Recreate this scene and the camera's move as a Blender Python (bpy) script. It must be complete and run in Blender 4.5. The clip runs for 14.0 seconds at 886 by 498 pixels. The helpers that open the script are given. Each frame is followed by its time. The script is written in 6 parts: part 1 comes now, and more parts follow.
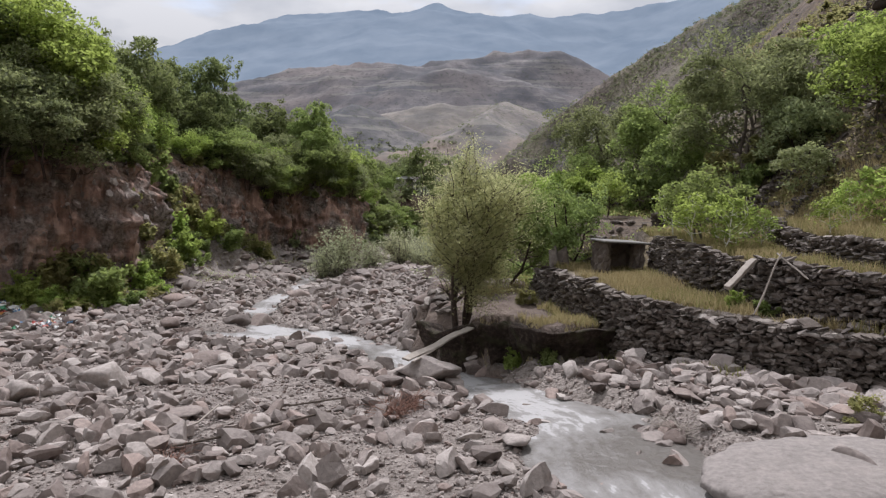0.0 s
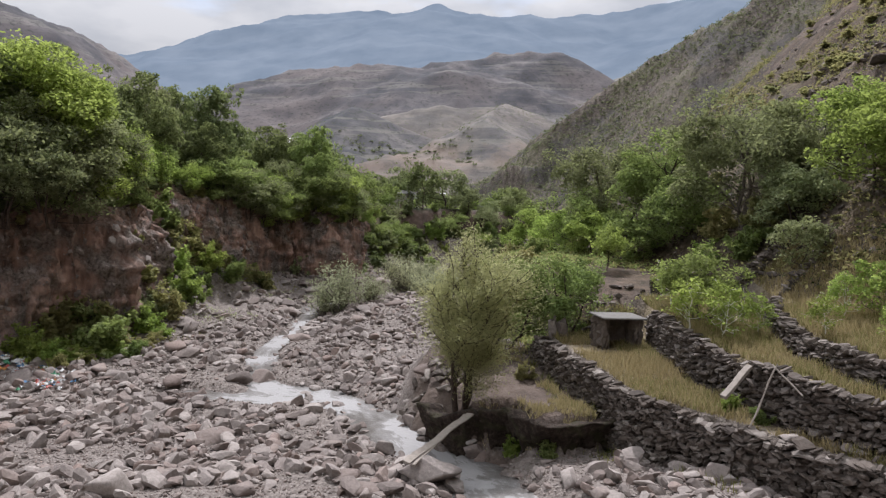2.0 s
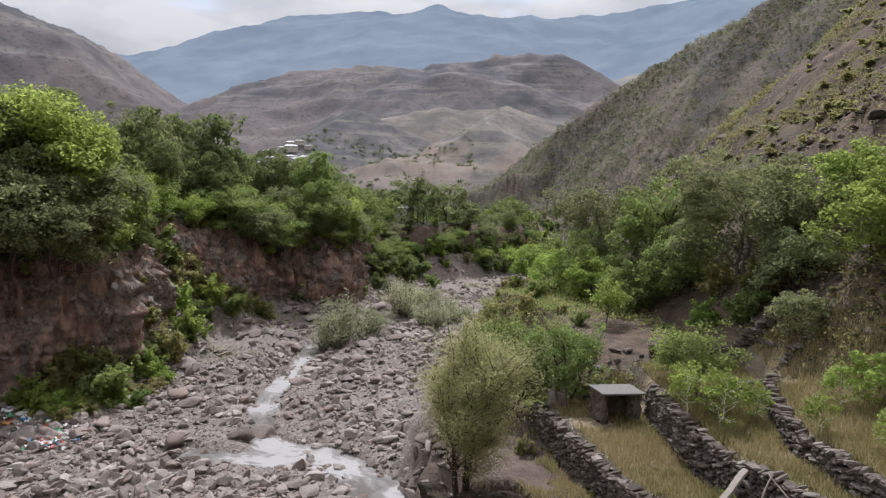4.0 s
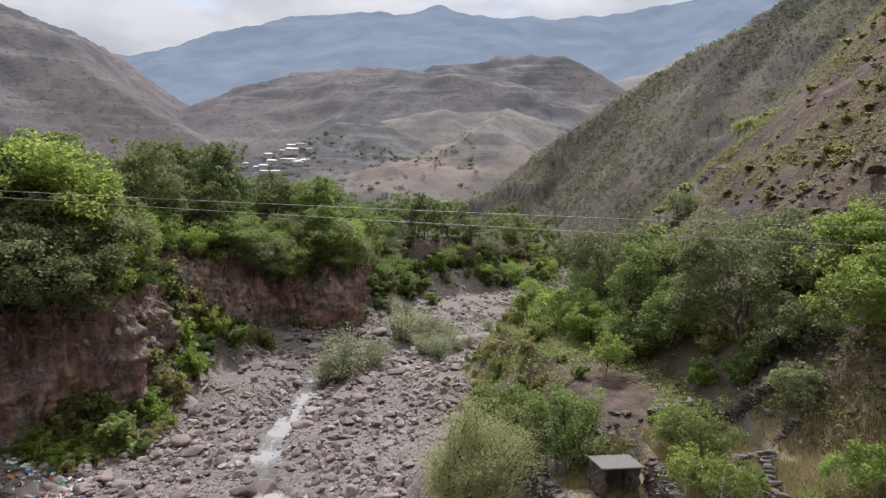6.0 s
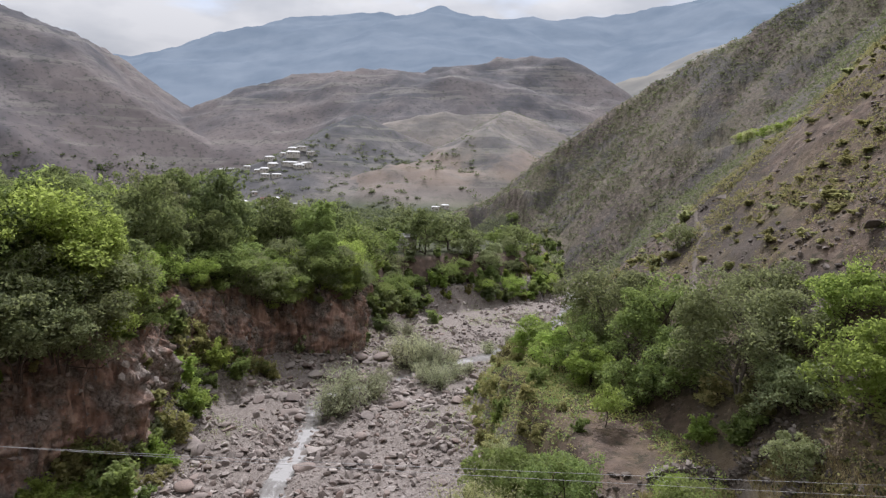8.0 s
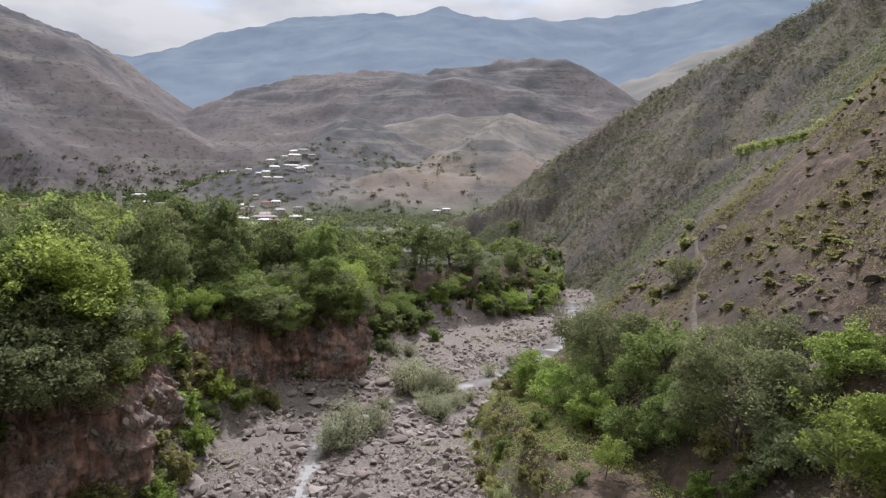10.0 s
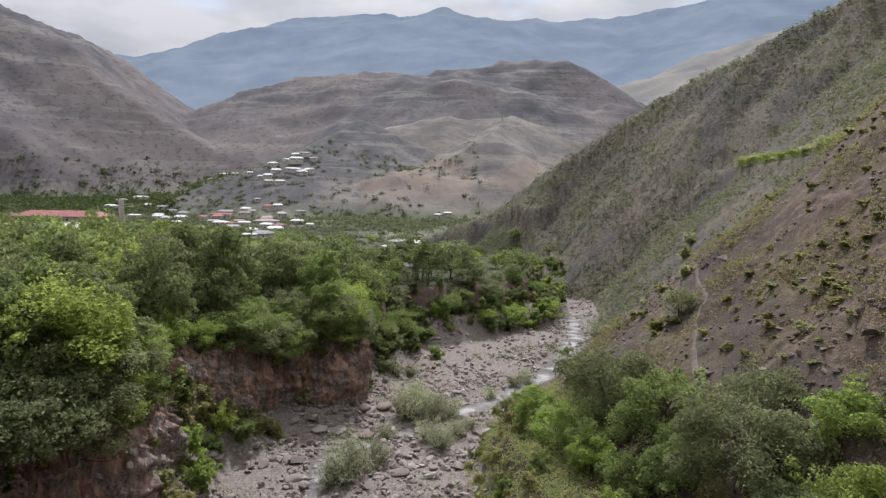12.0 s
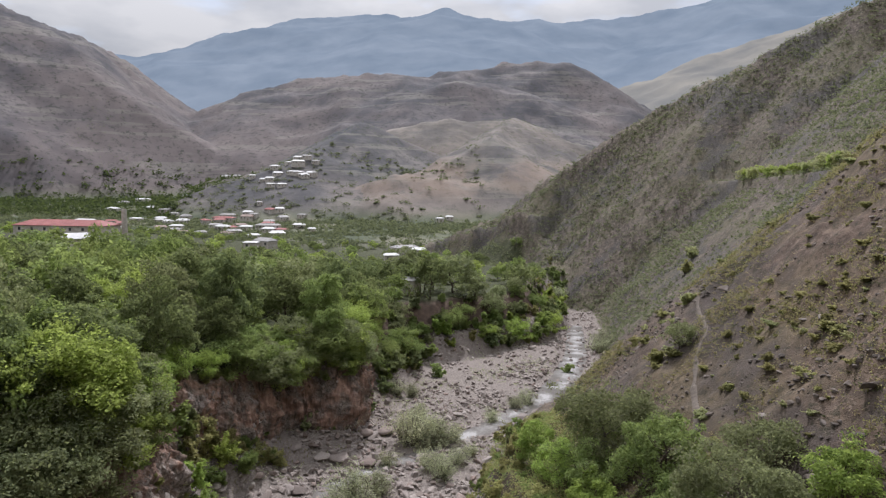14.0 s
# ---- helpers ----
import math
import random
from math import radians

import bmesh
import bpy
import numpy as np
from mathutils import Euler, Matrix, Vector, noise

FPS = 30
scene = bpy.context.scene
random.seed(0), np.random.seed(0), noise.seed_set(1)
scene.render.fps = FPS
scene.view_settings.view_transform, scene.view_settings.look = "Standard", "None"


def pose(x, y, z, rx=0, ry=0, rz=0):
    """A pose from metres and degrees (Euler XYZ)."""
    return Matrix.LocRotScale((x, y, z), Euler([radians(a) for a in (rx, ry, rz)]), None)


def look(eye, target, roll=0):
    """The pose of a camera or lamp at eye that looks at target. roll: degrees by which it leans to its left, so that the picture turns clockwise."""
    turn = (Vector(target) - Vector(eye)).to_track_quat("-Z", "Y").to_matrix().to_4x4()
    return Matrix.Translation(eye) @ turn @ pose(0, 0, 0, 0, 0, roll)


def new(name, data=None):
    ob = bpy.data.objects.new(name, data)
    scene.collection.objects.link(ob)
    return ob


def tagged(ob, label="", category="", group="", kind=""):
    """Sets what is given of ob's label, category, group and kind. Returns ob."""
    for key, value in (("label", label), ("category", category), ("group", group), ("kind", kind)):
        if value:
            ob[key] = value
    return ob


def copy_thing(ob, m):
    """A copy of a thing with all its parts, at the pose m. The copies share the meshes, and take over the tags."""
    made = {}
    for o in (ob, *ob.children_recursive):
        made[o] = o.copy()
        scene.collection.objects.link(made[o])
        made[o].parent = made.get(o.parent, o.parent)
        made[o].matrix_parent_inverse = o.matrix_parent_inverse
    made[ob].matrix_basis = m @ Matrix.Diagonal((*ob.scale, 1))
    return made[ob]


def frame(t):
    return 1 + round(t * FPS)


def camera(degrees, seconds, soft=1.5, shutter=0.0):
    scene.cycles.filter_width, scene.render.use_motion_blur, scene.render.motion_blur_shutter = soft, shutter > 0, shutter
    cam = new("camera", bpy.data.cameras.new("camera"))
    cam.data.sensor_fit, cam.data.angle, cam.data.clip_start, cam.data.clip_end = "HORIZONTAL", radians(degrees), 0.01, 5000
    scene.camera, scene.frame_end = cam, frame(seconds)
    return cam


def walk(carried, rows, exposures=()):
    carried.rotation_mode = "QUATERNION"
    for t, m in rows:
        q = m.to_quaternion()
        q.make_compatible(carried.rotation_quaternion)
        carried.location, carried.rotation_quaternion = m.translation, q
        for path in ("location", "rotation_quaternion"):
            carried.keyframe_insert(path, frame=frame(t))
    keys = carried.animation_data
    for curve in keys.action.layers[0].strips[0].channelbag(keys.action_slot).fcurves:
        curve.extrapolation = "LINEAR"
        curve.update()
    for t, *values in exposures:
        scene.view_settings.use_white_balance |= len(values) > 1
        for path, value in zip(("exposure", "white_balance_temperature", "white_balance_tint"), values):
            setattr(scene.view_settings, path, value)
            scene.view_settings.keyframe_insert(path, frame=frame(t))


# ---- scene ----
# ---------------------------------------------------------------- camera
cam = camera(68.0, 14.0, soft=1.3)
METRES, EYE, TILT = 30.0, 8.0, -5.8
ROWS = [
    (0.0, 0.0000, 0.0000, 0.0000, 0.00, 0.00),
    (1.0, 0.0002, -0.0059, 0.0700, 0.01, -0.02),
    (2.0, 0.0002, -0.0120, 0.1403, 0.03, -0.04),
    (3.0, 0.0002, -0.0182, 0.2107, 0.05, -0.07),
    (4.0, -0.0001, -0.0247, 0.2814, 0.08, -0.10),
    (5.0, -0.0004, -0.0314, 0.3523, 0.11, -0.13),
    (6.0, -0.0009, -0.0384, 0.4234, 0.15, -0.17),
    (7.0, -0.0015, -0.0455, 0.4947, 0.19, -0.21),
    (8.0, -0.0022, -0.0529, 0.5662, 0.23, -0.25),
    (9.0, -0.0031, -0.0604, 0.6380, 0.28, -0.30),
    (10.0, -0.0041, -0.0682, 0.7100, 0.33, -0.35),
    (11.0, -0.0053, -0.0762, 0.7821, 0.39, -0.40),
    (12.0, -0.0066, -0.0844, 0.8545, 0.45, -0.46),
    (13.0, -0.0080, -0.0929, 0.9272, 0.52, -0.52),
    (14.0, -0.0096, -0.1016, 1.0000, 0.59, -0.58),
]
walk(cam, [(t, pose(0, 0, EYE, TILT, 0, 0) @ pose(METRES * x, METRES * y, METRES * z, 90, roll, yaw))
           for t, x, y, z, yaw, roll in ROWS],
     exposures=((0.0, 0.31, 6300, 15), (8.0, 0.33, 6300, 15), (14.0, 0.27, 6300, 15)))

# ---------------------------------------------------------------- sky and sun
SUN_AZ, SUN_EL = radians(4), radians(54)      # azimuth from straight ahead (+y), to the right positive
world = bpy.data.worlds.new("sky")
scene.world = world
world.use_nodes = True
wn, wl = world.node_tree.nodes, world.node_tree.links
wn.clear()
w_out, w_bg, w_sky = wn.new("ShaderNodeOutputWorld"), wn.new("ShaderNodeBackground"), wn.new("ShaderNodeTexSky")
w_sky.sky_type, w_sky.sun_disc = 'NISHITA', False
w_sky.sun_elevation, w_sky.sun_rotation = SUN_EL, SUN_AZ
w_sky.air_density, w_sky.dust_density = 1.0, 1.0
w_bg.inputs["Strength"].default_value = 0.142
w_tc, w_map, w_noise, w_ramp, w_mix = (wn.new("ShaderNodeTexCoord"), wn.new("ShaderNodeMapping"), wn.new("ShaderNodeTexNoise"),
                                       wn.new("ShaderNodeValToRGB"), wn.new("ShaderNodeMixRGB"))
w_map.inputs["Scale"].default_value = (3.0, 3.0, 9.0)
w_noise.inputs["Scale"].default_value, w_noise.inputs["Detail"].default_value = 1.4, 6
w_ramp.color_ramp.elements[0].position, w_ramp.color_ramp.elements[1].position = 0.10, 0.46
# clouds: grey and broken, brighter towards the zenith as under any thin overcast
w_rise, w_alt, w_patch, w_grey, w_cloud = (wn.new("ShaderNodeSeparateXYZ"), wn.new("ShaderNodeValToRGB"), wn.new("ShaderNodeTexNoise"),
                                           wn.new("ShaderNodeValToRGB"), wn.new("ShaderNodeMixRGB"))
w_alt.color_ramp.elements[0].position, w_alt.color_ramp.elements[1].position = 0.08, 0.6
w_alt.color_ramp.elements[0].color, w_alt.color_ramp.elements[1].color = (0.37, 0.375, 0.38, 1), (1, 1, 1, 1)
w_patch.inputs["Scale"].default_value, w_patch.inputs["Detail"].default_value = 2.3, 7
w_grey.color_ramp.elements[0].position, w_grey.color_ramp.elements[1].position = 0.36, 0.64
w_grey.color_ramp.elements[0].color, w_grey.color_ramp.elements[1].color = (5.7, 5.95, 6.25, 1), (7.7, 7.8, 7.85, 1)
w_cloud.blend_type, w_cloud.inputs["Fac"].default_value = 'MULTIPLY', 1.0
wl.new(w_tc.outputs["Generated"], w_rise.inputs["Vector"])
wl.new(w_rise.outputs["Z"], w_alt.inputs["Fac"])
wl.new(w_map.outputs["Vector"], w_patch.inputs["Vector"])
wl.new(w_patch.outputs["Fac"], w_grey.inputs["Fac"])
wl.new(w_grey.outputs["Color"], w_cloud.inputs["Color1"])
wl.new(w_alt.outputs["Color"], w_cloud.inputs["Color2"])
wl.new(w_cloud.outputs["Color"], w_mix.inputs["Color2"])
wl.new(w_tc.outputs["Generated"], w_map.inputs["Vector"])
wl.new(w_map.outputs["Vector"], w_noise.inputs["Vector"])
wl.new(w_noise.outputs["Fac"], w_ramp.inputs["Fac"])
wl.new(w_ramp.outputs["Color"], w_mix.inputs["Fac"])
wl.new(w_sky.outputs["Color"], w_mix.inputs["Color1"])
wl.new(w_mix.outputs["Color"], w_bg.inputs["Color"])
wl.new(w_bg.outputs["Background"], w_out.inputs["Surface"])
sun = new("sun", bpy.data.lights.new("sun", 'SUN'))
sun.data.energy, sun.data.angle, sun.data.color = 3.5, radians(0.6), (1.0, 0.985, 0.985)
sun.matrix_world = look((0, 0, 300), (-300 * math.sin(SUN_AZ) * math.cos(SUN_EL), -300 * math.cos(SUN_AZ) * math.cos(SUN_EL), 300 - 300 * math.sin(SUN_EL)))

# ---------------------------------------------------------------- the lie of the land
def hash2(ix, iy, seed):
    h = (ix.astype(np.int64) * 374761393 + iy.astype(np.int64) * 668265263 + seed * 974711) & 0xFFFFFFFF
    h = ((h ^ (h >> 13)) * 1274126177) & 0xFFFFFFFF
    return ((h ^ (h >> 16)) & 0xFFFF) / 65535.0


def vnoise(x, y, seed=0):
    ix, iy = np.floor(x), np.floor(y)
    fx, fy = x - ix, y - iy
    fx, fy = fx * fx * (3 - 2 * fx), fy * fy * (3 - 2 * fy)
    a, b = hash2(ix, iy, seed), hash2(ix + 1, iy, seed)
    c, d = hash2(ix, iy + 1, seed), hash2(ix + 1, iy + 1, seed)
    return (a + (b - a) * fx) * (1 - fy) + (c + (d - c) * fx) * fy


def fbm(x, y, size, octaves=4, seed=0):
    """Layered noise about zero, its coarsest waves `size` metres long."""
    total, amp, norm = 0.0, 1.0, 0.0
    for k in range(octaves):
        total = total + amp * (vnoise(x / size + 17.3 * k, y / size - 9.1 * k, seed + k) * 2 - 1)
        norm += amp
        amp, size = amp * 0.5, size * 0.5
    return total / norm


def ridged(x, y, size, octaves=4, seed=0):
    total, amp, norm = 0.0, 1.0, 0.0
    for k in range(octaves):
        total = total + amp * (1 - np.abs(vnoise(x / size + 31.7 * k, y / size + 5.3 * k, seed + k) * 2 - 1) * 2)
        norm += amp
        amp, size = amp * 0.5, size * 0.5
    return total / norm


def smooth(a, b, v):
    t = np.clip((v - a) / (b - a), 0, 1)
    return t * t * (3 - 2 * t)


def beside(x, y, line):
    """Signed distance from a line of plan points: positive on its right-hand side going along it."""
    best, sign = np.full(np.shape(x), 1e9), np.ones(np.shape(x))
    for (ax, ay), (bx, by) in zip(line[:-1], line[1:]):
        ux, uy = bx - ax, by - ay
        t = np.clip(((x - ax) * ux + (y - ay) * uy) / (ux * ux + uy * uy), 0, 1)
        dx, dy = x - ax - t * ux, y - ay - t * uy
        d = np.hypot(dx, dy)
        cr = ux * (y - ay) - uy * (x - ax)
        near = d < best - 1e-6
        best = np.where(near, d, best)
        sign = np.where(near, np.where(cr > 0, -1.0, 1.0), sign)
    return best * sign


def ridge_height(x, y, ridge, slope):
    """Height of a hill that falls from its ridge line at the given slope."""
    best = np.full(np.shape(x), -1e9)
    for (ax, ay, az), (bx, by, bz) in zip(ridge[:-1], ridge[1:]):
        ux, uy = bx - ax, by - ay
        t = np.clip(((x - ax) * ux + (y - ay) * uy) / (ux * ux + uy * uy), 0, 1)
        best = np.maximum(best, az + (bz - az) * t - slope * np.hypot(x - ax - t * ux, y - ay - t * uy))
    return best


CLIFF = [(-60, -60), (-52, 20), (-44, 46), (-35.0, 55), (-30.0, 61.0), (-32.0, 70), (-35, 78), (-34.5, 84), (-31, 90), (-28.5, 95), (-27.8, 101), (-24.8, 105.5), (-19.5, 106.5), (-17, 110), (-17.5, 125), (-16.6, 142),
         (-11, 172), (9, 187), (30, 212), (50, 300), (44, 360), (0, 440), (-60, 520), (-200, 600)]
BANK = [(24, -60), (18, 10), (16, 22.6), (11.2, 24.4), (8.6, 27.2), (6.9, 36), (6.6, 43), (5, 60), (3.2, 82), (6, 89), (8, 104), (16, 128), (28, 145), (38, 165),
        (49, 208), (57, 261), (67, 330), (60, 365), (28, 415), (-8, 455), (-40, 530), (-150, 640)]
FOOT = [(30, -60), (24, 0), (20.5, 25), (19, 45), (17.3, 60), (17.2, 75), (15.5, 90), (16, 105), (20, 125), (31, 145), (40, 165),
        (51, 208), (59, 261), (69, 330), (62, 365), (30, 415), (-6, 456), (-20, 540), (60, 700)]
WALL_A = [(30, 4.5), (22, 10.5), (16.4, 16.6), (13.4, 20.8), (12.1, 22.6), (10.8, 24.7), (8.2, 27.6), (6.5, 35.5), (5.9, 39.4), (6.4, 46)]
WALL_B = [(30, 8.5), (24, 13), (17.5, 18), (14.0, 22.2), (13.0, 24.6), (11.8, 29.2), (11.9, 37.5), (11.9, 46)]
WALL_C = [(31, 8), (25, 12), (18.5, 18), (15.6, 22.8), (15.4, 27.5), (17.0, 33.6), (18.6, 36), (19.5, 46)]
STREAM = [(8, -20), (6.6, 5), (4.9, 13.5), (4.5, 17.0), (4.6, 19.2), (3.3, 21.8), (2.0, 24.4), (1.9, 27.6), (0.4, 30.2), (-2.5, 35.8), (-4.9, 39.6), (-8.6, 43.8), (-11.8, 44.6), (-13.6, 47),
          (-15.0, 52), (-15.8, 57), (-15.6, 65), (-15.9, 76), (-17.6, 86), (-12, 93.5), (-4, 102), (5, 113), (13, 126), (21, 139), (29, 160), (36, 184), (41, 210), (46, 240)]
SIDE_POOL = [(-9, 43.2), (-12, 42.8), (-15, 42.9), (-18.5, 44.0)]
SPUR = [(-40, 480, -22), (-5, 452, -6), (30, 415, 18), (67, 384, 46), (127, 367, 86), (152, 332, 100), (188, 310, 121), (270, 290, 172), (420, 260, 260), (700, 200, 420)]
LEDGE = [(116, 290), (115, 272), (113, 243), (109, 221), (105.5, 203), (102.5, 188), (99.5, 175), (95, 158)]
NEAR_HILLS = [
    # the low village hill and the reddish one beside it, the middle hill, the left hill and the last range
    ([(-330, 860, 30), (-270, 885, 46), (-209, 905, 62), (-190, 960, 80), (-150, 1100, 135)], 0.42),
    ([(-175, 800, 0), (-125, 850, 32), (-75, 868, 52), (-20, 900, 62), (60, 1000, 105), (120, 1300, 170)], 0.48),
    ([(-740, 1600, 0), (-690, 1700, 90), (-610, 1800, 195), (-420, 1850, 325), (-130, 1900, 358), (60, 1950, 395), (290, 2000, 390), (520, 2000, 300), (640, 2050, 250), (900, 2300, 330)], 0.42),
    ([(-1500, 1300, 560), (-1030, 1500, 430), (-976, 1700, 405), (-911, 1900, 400), (-850, 2100, 330), (-820, 2200, 240)], 0.6),
    # the tan ridge behind the reddish hill
    ([(-330, 1120, 58), (-161, 1280, 138), (-5, 1320, 176), (130, 1330, 160), (331, 1350, 116), (560, 1420, 80)], 0.40),
]
RANGES = [
    ([(900, 2900, 470), (1150, 2950, 640), (1500, 2900, 730), (2200, 2800, 1000)], 0.40),
    ([(-3400, 4100, 1250), (-2600, 4300, 1020), (-2060, 4400, 905), (-1740, 4450, 950), (-1130, 4500, 1130), (-560, 4550, 1180), (-340, 4520, 1150), (-20, 4500, 1235),
      (240, 4500, 1150), (640, 4500, 1120), (1060, 4500, 1130), (1600, 4450, 1240), (1950, 4400, 1330), (3200, 4200, 1500)], 0.44),
]


def bed(y):
    """The river's fall along the gorge."""
    return np.interp(y, (-200, 24, 29, 33, 43, 55, 80, 105, 133, 187, 450, 700, 1200, 5000), (15.0, 0.4, -0.6, -1.25, -1.9, -2.35, -3.5, -5.4, -8.2, -11.4, -27.3, -24, -20, 60))


RIVER = ((8, 14, 20, 24, 28, 33, 37, 40, 46, 70, 90, 120, 135, 170, 210, 300), (1.8, 1.8, 1.9, 1.6, 1.3, 1.6, 1.9, 1.8, 1.2, 1.15, 1.3, 1.4, 2.3, 2.5, 2.1, 2.0))
BANK_EDGE = [(-2.4, 52), (-2.3, 40), (-1.9, 33.9), (-0.2, 32.3), (1.4, 31.8), (3.4, 32.0), (4.2, 29.7), (5.4, 29.2), (6.9, 29.6), (8.4, 31.0), (10, 31)]


def mound(x, y):
    """Height of the earth bank that stands over the stream in front of the terraces."""
    ragged = 0.55 * fbm(x, y, 2.2, 4, 23) + 0.3 * ridged(x, y, 1.1, 3, 27)
    top = 1.15 + 0.02 * (y - 31) + 0.25 * fbm(x, y, 1.4, 3, 25)
    return (top - bed(y)) * smooth(-0.35 - 0.4 * smooth(31.9, 33.5, y) * (x < 2), 0.35 + 1.7 * smooth(31.9, 33.5, y) * (x < 2), ragged - beside(x, y, BANK_EDGE)) * (1 - smooth(44, 52, y)) * (y > 24)


def ground_parts(x, y):
    """Height and the zone weights (gravel, plateau, hill, far) of the ground at plan places."""
    x, y = np.asarray(x, float), np.asarray(y, float)
    wob = fbm(x, y, 14, 3, 5)
    b = bed(y)
    dl = -beside(x, y, CLIFF) + 1.6 * wob          # metres into the left plateau
    dr = beside(x, y, BANK)                          # metres into the right bank
    dh = beside(x, y, FOOT) + 1.2 * fbm(x, y, 22, 3, 9)   # metres into the right hill
    ds = np.minimum(np.abs(beside(x, y, STREAM)), np.abs(beside(x, y, SIDE_POOL)) + 0.35)
    z = b + 0.28 * fbm(x, y, 9, 4, 1) + 0.10 * fbm(x, y, 1.6, 3, 2)
    z = z + (0.4 * smooth(0, 5, x) + 0.2 * smooth(5.5, 11, x)) * (1 - smooth(29, 35, y))
    z = z + (0.75 * smooth(4.6, 5.6, ds + 2.4 * fbm(x, y, 7, 3, 6)) * smooth(58, 75, y) + 0.5 * smooth(9, 18, ds) * smooth(85, 98, y)) * (dl < 0)
    wet = (np.interp(y, *RIVER) - 0.45) * (1 + 0.7 * fbm(x, y, 5, 3, 28)) + 0.5 * fbm(x, y, 1.3, 3, 29)
    z = z - 0.6 * (1 - smooth(wet - 0.1, wet + 1.3, ds))
    # right bank and its terraces
    wild = smooth(38.5, 43, y)
    top = np.interp(y, (38, 60, 75, 90, 105, 128, 150, 400), (5.2, 5.4, 4.0, 0.8, -1.6, -5.2, -7.4, -22)) + 0.35 * fbm(x, y, 6, 3, 21)
    bank = b + (np.maximum(top, b + 0.4) - b) * smooth(-0.5, 4.5, dr + 1.6 * fbm(x, y, 5, 3, 22))
    shelf = mound(x, y)
    hollow = np.exp(-((x - 1.7) / 1.6) ** 4 - ((y - 30.0) / 1.1) ** 4)
    da, db, dc = beside(x, y, WALL_A), beside(x, y, WALL_B), beside(x, y, WALL_C)
    tz = z + shelf - 0.5 * hollow
    step = tz + (3.0 + 0.10 * fbm(x, y, 3, 3, 24) - tz) * smooth(0.25, 0.45, da)
    step = step + (4.75 - step) * smooth(0.25, 0.45, db)
    step = step + (5.7 + 0.08 * np.maximum(dc, 0) - step) * smooth(0.2, 0.4, dc)
    right = step * (1 - wild) + np.maximum(bank, tz) * wild
    z = np.where(dr > -11, right, z)
    # right hill
    rough = 2.2 * ridged(x, y, 34, 5, 31) + 0.8 * ridged(x, y, 7, 4, 33) + 0.18 * fbm(x, y, 1.5, 2, 35)
    lift = np.maximum(dh, 0)
    hill = z + (0.93 * np.minimum(lift, 130) + 0.5 * np.maximum(lift - 130, 0) * (lift < 600)) * (1 - smooth(330, 430, y)) + rough * smooth(1, 12, lift)
    spur = ridge_height(x, y, SPUR, 1.02) + rough * 1.6 * smooth(5, 40, ridge_height(x, y, SPUR, 1.02) - b)
    z = np.where(lift > 0, np.maximum(z, hill), z)
    z = np.where(x < 900, np.maximum(z, spur), z)
    lift = np.maximum(lift, spur - b)
    bench = np.abs(beside(x, y, LEDGE)) * (1 + 5 * (y > 290) + 5 * (y < 158))
    z = z + (np.interp(y, (158, 290), (42.5, 39.5)) - z) * (1 - smooth(1.8, 4.2, bench))
    # an unseen slope added behind the camera, to cut sky fill light
    z = z + 0.85 * np.clip(-45 - y, 0, 150) * (y < -45)
    # left cliff and plateau
    plat = b + 16.0 + 0.09 * np.clip(-x - 36, 0, 160) * smooth(50, 90, y) + 0.8 * fbm(x, y, 18, 3, 41)
    crag = ridged(x, y, 7, 4, 43)
    talus = 6.0 * smooth(-7.5, 0.5, dl + 2.0 * wob) * np.interp(y, (50, 62, 70, 80, 98, 108, 120, 140, 200), (0.2, 0.1, 0.9, 1.2, 0.6, 0.15, 0.2, 1.0, 1.2))
    face = np.interp(y, (60, 100, 128, 150, 200), (2.2, 3.2, 3.0, 7.0, 9.0))
    up = smooth(0, 1, (dl + 1.1 * crag) / face)
    left = z + talus + (plat - z - talus) * up ** 0.8
    z = np.where(dl > -9, np.maximum(z, left), z)
    # the open valley and the far hills
    away = smooth(430, 620, y + 0.25 * np.abs(x))
    floor = np.interp(np.hypot(x, y), (400, 520, 800, 1500, 3000, 5000), (-12, -11, -8, 14, 60, 120)) + 2.5 * fbm(x, y, 120, 4, 51)
    zz = z + (np.maximum(floor, np.where(lift > 0, z, -1e9)) - z) * away
    far, kind = np.full(np.shape(x), -1e9), np.zeros(np.shape(x), int)
    r = np.hypot(x, y)
    for k, (ridge, slope) in enumerate(NEAR_HILLS):
        size, tall, drop = ((200, 14, 5), (130, 13, 5), (520, 75, 38), (520, 75, 38), (260, 26, 10))[k]
        h = ridge_height(x, y, ridge, slope) + tall * ridged(x, y, size, 7, 60 + k) - drop
        kind = np.where(h > far, k, kind)
        far = np.maximum(far, h)
    farw = smooth(0, 25, far - zz) * (y > 300)
    zz = np.maximum(zz, np.where(y > 300, far, -1e9))
    plateau = smooth(0.75, 1.0, up) * (dl > 0) * (1 - away)
    cliffw = (1 - smooth(230, 300, y)) * smooth(-0.5, 0.8, dl) * (1 - smooth(0.93, 1.0, up)) * (1 - away)
    # the hollow takes the dark earth colour, which also paints in its deep shade
    cliffw = np.maximum(cliffw, 0.95 * hollow * (da < 0.2))
    cliffw = np.maximum(cliffw, 0.75 * smooth(0.25, 0.6, mound(x, y)) * (da < 0.2) * (y < 44) * smooth(-2.6, -1.2, x))
    hillw = np.maximum(smooth(-0.5, 2.0, lift), smooth(0.3, 2.5, dr) * wild * (1 - smooth(300, 360, y))) * (1 - farw)
    terr = smooth(0.3, 1.2, np.maximum(da, 0)) * (1 - wild) * (1 - hillw) * (dl < 0)
